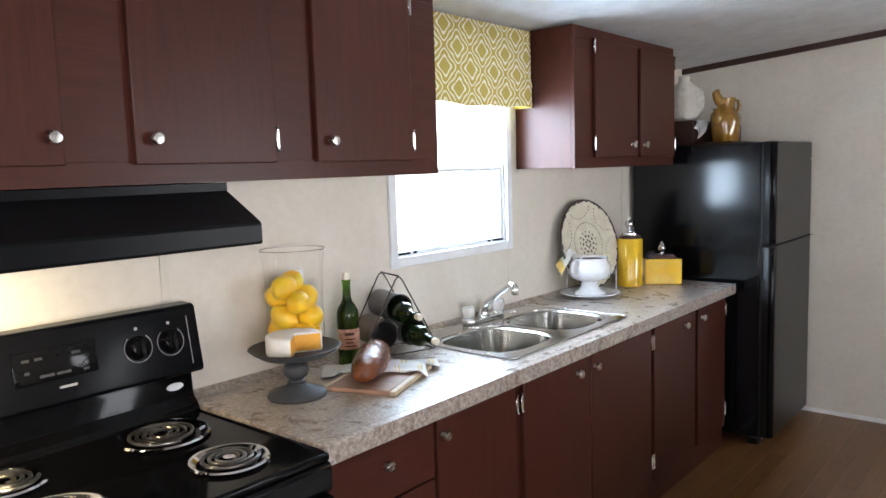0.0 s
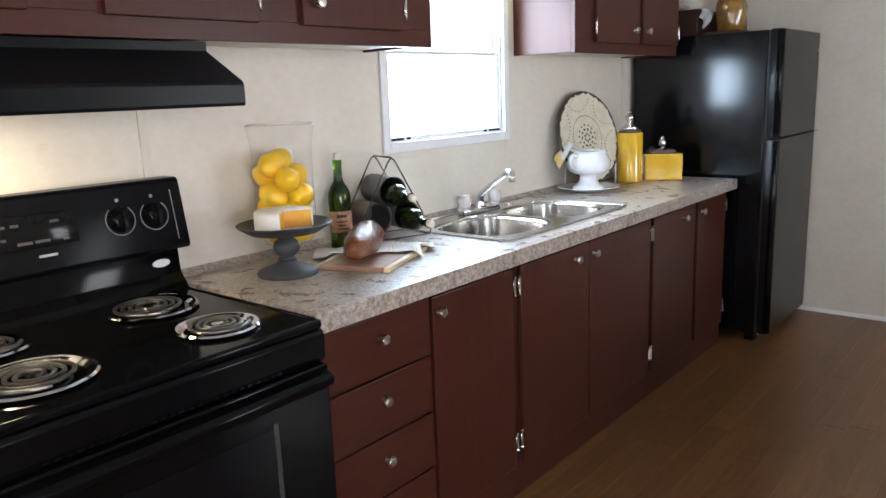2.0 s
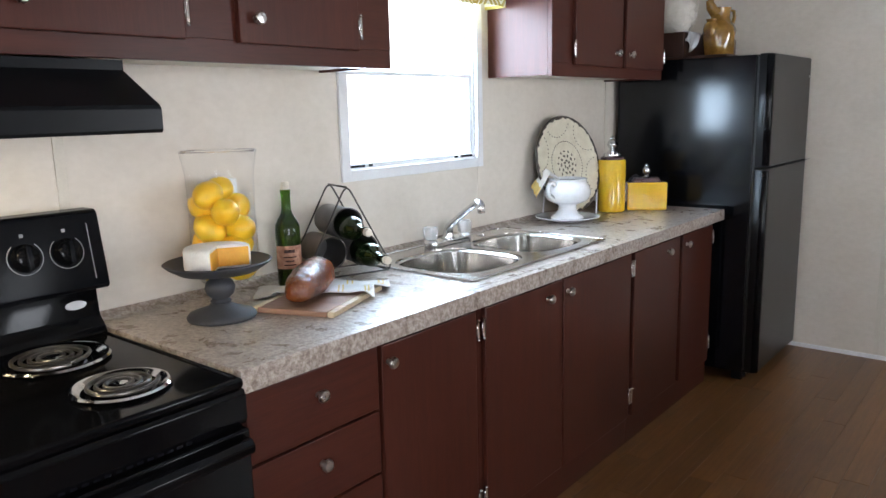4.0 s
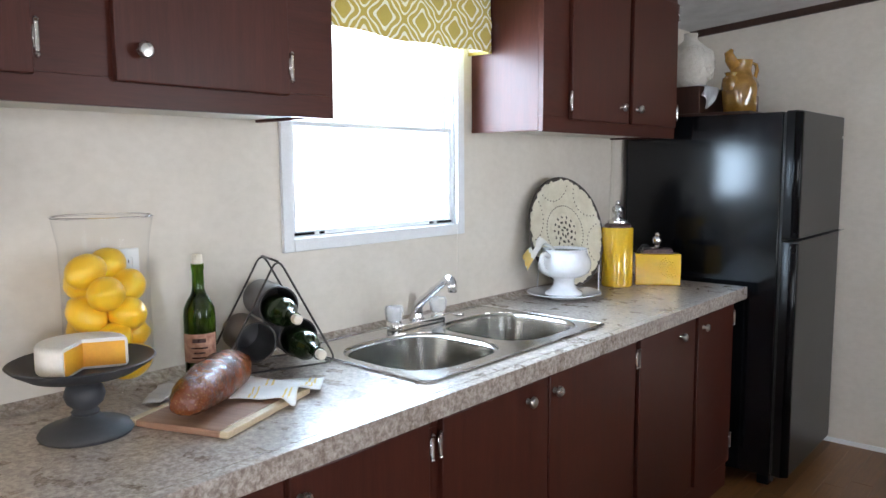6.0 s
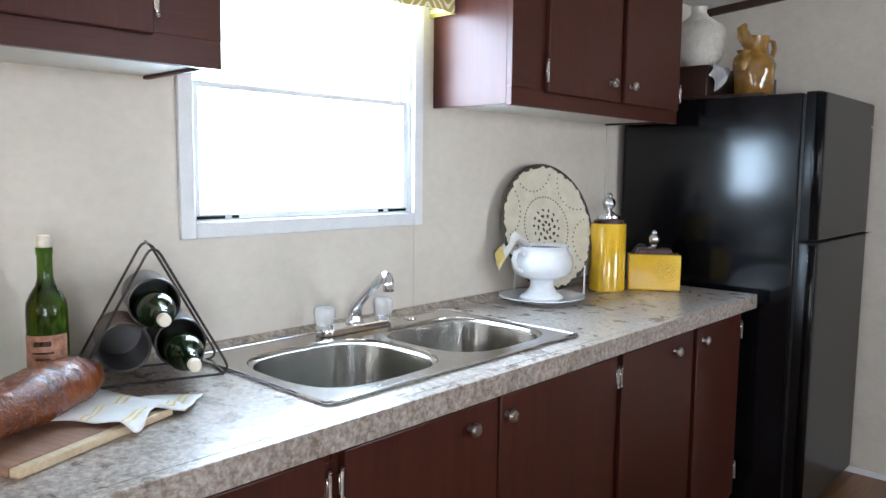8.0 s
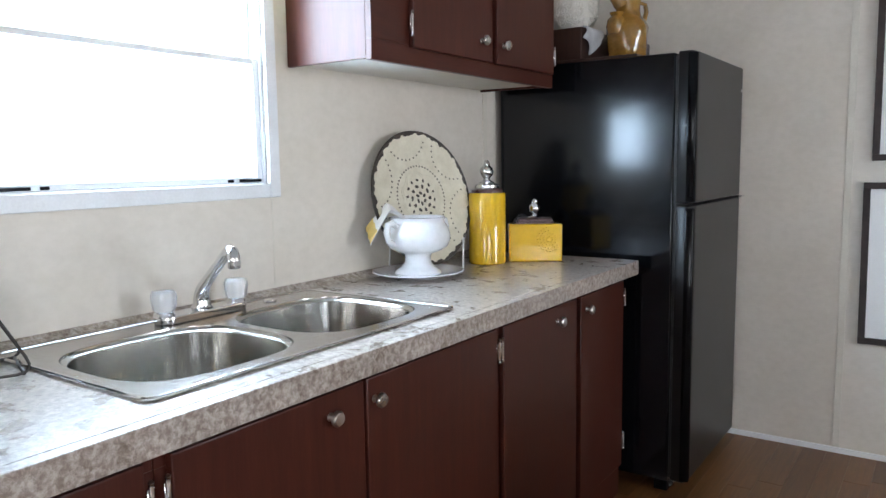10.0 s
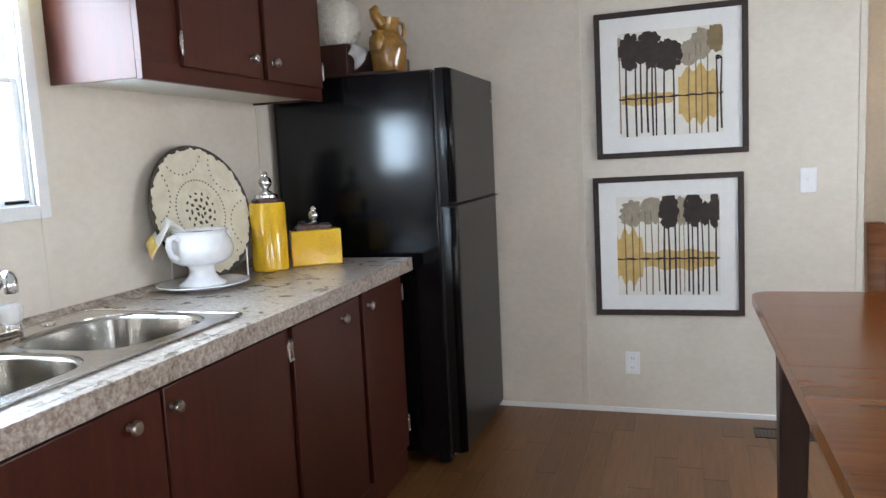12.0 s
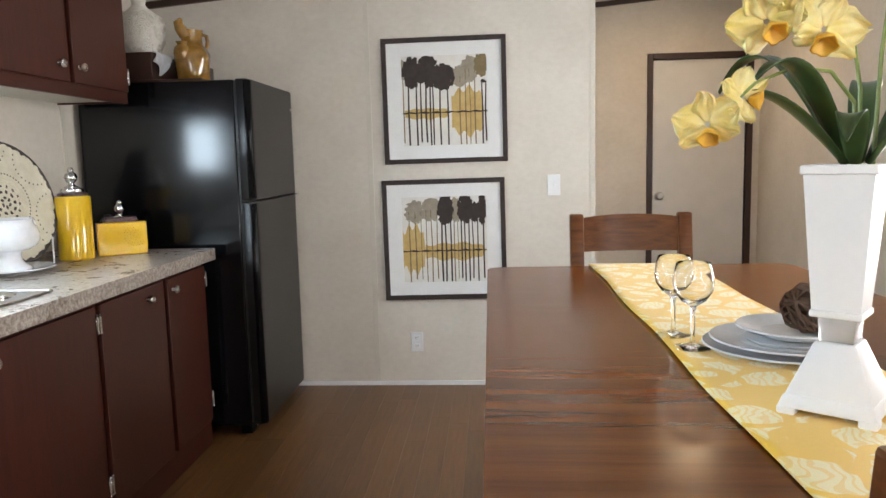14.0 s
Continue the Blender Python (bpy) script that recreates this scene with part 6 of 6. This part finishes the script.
def frustum(z0, h0, z1, h1, bev=0.004):
    bm = bmesh.new()
    lo = [bm.verts.new((sx * h0, sy * h0, z0)) for sx, sy in ((1, 1), (-1, 1), (-1, -1), (1, -1))]
    hi = [bm.verts.new((sx * h1, sy * h1, z1)) for sx, sy in ((1, 1), (-1, 1), (-1, -1), (1, -1))]
    bm.faces.new(lo[::-1])
    bm.faces.new(hi)
    for i in range(4):
        bm.faces.new((lo[i], lo[(i + 1) % 4], hi[(i + 1) % 4], hi[i]))
    if bev:
        bmesh.ops.bevel(bm, geom=bm.edges[:], offset=bev, segments=2, affect="EDGES", profile=0.5)
    bmesh.ops.recalc_face_normals(bm, faces=bm.faces)
    return bm


ft = frustum(0.010, 0.068, 0.030, 0.061)
join(ft, frustum(0.027, 0.060, 0.108, 0.029, 0.003))
part("foot", ft, M_WHITE, vs, "flared white foot")
for sx in (-1, 1):
    for sy in (-1, 1):
        part("toe", box(sx * 0.055 - 0.013, sx * 0.055 + 0.013, sy * 0.055 - 0.013, sy * 0.055 + 0.013, 0.0, 0.013, 0.003), M_WHITE, vs)
part("clear_neck", frustum(0.108, 0.024, 0.146, 0.026, 0.002), M_ACRYL, vs, "clear acrylic neck block")
bd2 = frustum(0.156, 0.033, 0.362, 0.047, 0.0)
part("body", bd2, M_WHITE, vs, "tapered white body", smooth=False)
part("lower_band", box(-0.036, 0.036, -0.036, 0.036, 0.146, 0.157, 0.003), M_WHITE, vs)
rim = None
for a in ((-0.051, 0.051, 0.041, 0.051), (-0.051, 0.051, -0.051, -0.041), (-0.051, -0.041, -0.041, 0.041), (0.041, 0.051, -0.041, 0.041)):
    rim = box(*a, 0.356, 0.370, 0.002, 1, rim)
part("rim", rim, M_WHITE, vs, "square moulded rim")
part("filler", box(-0.041, 0.041, -0.041, 0.041, 0.3625, 0.368), M_TWIG, vs, smooth=False)

orc = thing("orchid", "artificial yellow orchid spray with dark strap leaves in the vase", "plant", (VP[0] + 0.016, VP[1] + 0.010, RT + 0.369))


def strap_leaf(a, ln, rise, droop, wd):
    d = Vector((math.cos(radians(a)), math.sin(radians(a)), 0))
    s = Vector((-d.y, d.x, 0))

    def fn(u, v):
        p = d * (0.02 + ln * u) + Vector((0, 0, rise * math.sin(u * math.pi * 0.62) - droop * u * u))
        wv = wd * math.sin(math.pi * min(0.98, 0.10 + 0.88 * u)) ** 0.7
        return p + s * (v - 0.5) * 2 * wv + Vector((0, 0, 0.25 * wd * (2 * v - 1) ** 2))
    part("leaf", grid(fn, 14, 4, 0.0018), M_LEAF, orc, "dark glossy strap leaf", angle=180)


for a, ln, rise, droop, wd in ((188, 0.20, 0.115, 0.02, 0.021), (205, 0.17, 0.16, 0.03, 0.022), (120, 0.24, 0.22, 0.08, 0.020), (60, 0.22, 0.18, 0.10, 0.022), (10, 0.20, 0.22, 0.06, 0.020), (-50, 0.20, 0.16, 0.1, 0.020), (240, 0.12, 0.10, 0.06, 0.020)):
    strap_leaf(a, ln, rise, droop, wd)


def flower(at, face, size, spin):
    m = Matrix.Translation(at) @ Vector(face).to_track_quat("Z", "Y").to_matrix().to_4x4() @ pose(0, 0, 0, 0, 0, spin)
    f = None
    for k, (a, ln, wd) in enumerate(((90, 1.0, 0.40), (210, 1.0, 0.38), (330, 1.0, 0.38), (20, 1.05, 0.62), (160, 1.05, 0.62))):
        d, s = Vector((math.cos(radians(a)), math.sin(radians(a)), 0)), Vector((-math.sin(radians(a)), math.cos(radians(a)), 0))

        def fn(u, v, d=d, s=s, ln=ln, wd=wd, k=k):
            ww = wd * math.sin(math.pi * min(0.97, 0.06 + 0.9 * u)) ** 0.75
            p = d * (0.08 + ln * u) + s * (v - 0.5) * 2 * ww
            return (p + Vector((0, 0, 0.32 * u * u - 0.10 * (2 * v - 1) ** 2 + (0.13 * math.sin(v * 13 + u * 5 + k * 2 + spin) + 0.06 * math.sin(v * 29 + k)) * u)) + s * 0.06 * math.sin(u * 9 + k + spin) * u) * size
        pb = grid(fn, 12, 16, 0.0008)
        bmesh.ops.transform(pb, matrix=m, verts=pb.verts)
        if f is None:
            f = part("flower", pb, M_PETAL, orc, "ruffled pale yellow bloom", angle=180)
        else:
            part("petal", pb, M_PETAL, f, "ruffled pale yellow petal", angle=180)
    lp = lathe([(0.0, 0.0), (0.16, 0.10), (0.30, 0.34), (0.36, 0.52), (0.30, 0.50), (0.12, 0.2), (0.0, 0.1)], 16, m=m @ Matrix.Translation((0, -0.16 * size, 0.05 * size)) @ pose(0, 0, 0, 50, 0, 0) @ Matrix.Scale(size, 4), wave=lambda a, r, z: 1 + 0.12 * math.sin(5 * a))
    part("lip", lp, M_LIP, f, "orange-yellow lip", angle=180)


def stem(pts, r0=0.0035):
    part("stem", tube(pts, [r0 * (1 - 0.4 * i / (len(pts) - 1)) for i in range(len(pts))], 8), M_STEM, orc, "pale green stem")


stem([(0.0, 0.0, -0.004), (0.0, 0.01, 0.09), (-0.04, 0.0, 0.135), (-0.10, -0.02, 0.14), (-0.16, -0.04, 0.118), (-0.218, -0.05, 0.066)])
stem([(0.01, 0.01, -0.004), (0.012, 0.02, 0.11), (0.0, 0.02, 0.18), (-0.04, 0.01, 0.22), (-0.12, 0.0, 0.24)])
stem([(0.02, -0.01, -0.004), (0.03, 0.0, 0.16), (0.04, 0.0, 0.26), (0.02, 0.02, 0.34)])
flower((-0.228, -0.050, 0.062), (-0.35, -0.8, 0.05), 0.042, 10)
flower((-0.178, -0.045, 0.098), (0.25, -0.9, 0.25), 0.036, 60)
flower((-0.140, -0.02, 0.205), (-0.3, -0.85, 0.1), 0.048, 30)
flower((-0.065, -0.03, 0.190), (0.15, -0.95, 0.0), 0.050, -20)
flower((-0.10, -0.01, 0.265), (0.1, -0.95, 0.1), 0.048, 75)
flower((0.02, 0.0, 0.34), (0.2, -0.9, 0.2), 0.050, 40)


# ---- the floor, board by board ----
floor = solo("floor", box(-0.1, XR + 0.1, YB - 0.1, YF + 1.0, -0.06, -0.0045), M_TRIM, "brown wood-look laminate plank floor", "floor", kind="structure", smooth=False)
PW, PL = 0.095, 1.35
variants = []
for k in range(12):
    bm = box(k * 3.1 - PW / 2 + 0.0004, k * 3.1 + PW / 2 - 0.0004, -PL / 2 + 0.0006, PL / 2 - 0.0006, -0.0040, 0.0, 0.0007, 1)
    variants.append(mesh_of("plank", bm, M_FLOOR))
rng = random.Random(5)
for i in range(int((XR - 0.35) / PW) + 1):
    x = 0.35 + PW * (i + 0.5)
    y = YB + rng.uniform(-0.9, 0.0) + PL / 2
    while y - PL / 2 < YF + 0.9:
        k = rng.randrange(12)
        o = new("plank", variants[k])
        o.location = (x - k * 3.1, y, 0)
        o.parent = floor
        y += PL
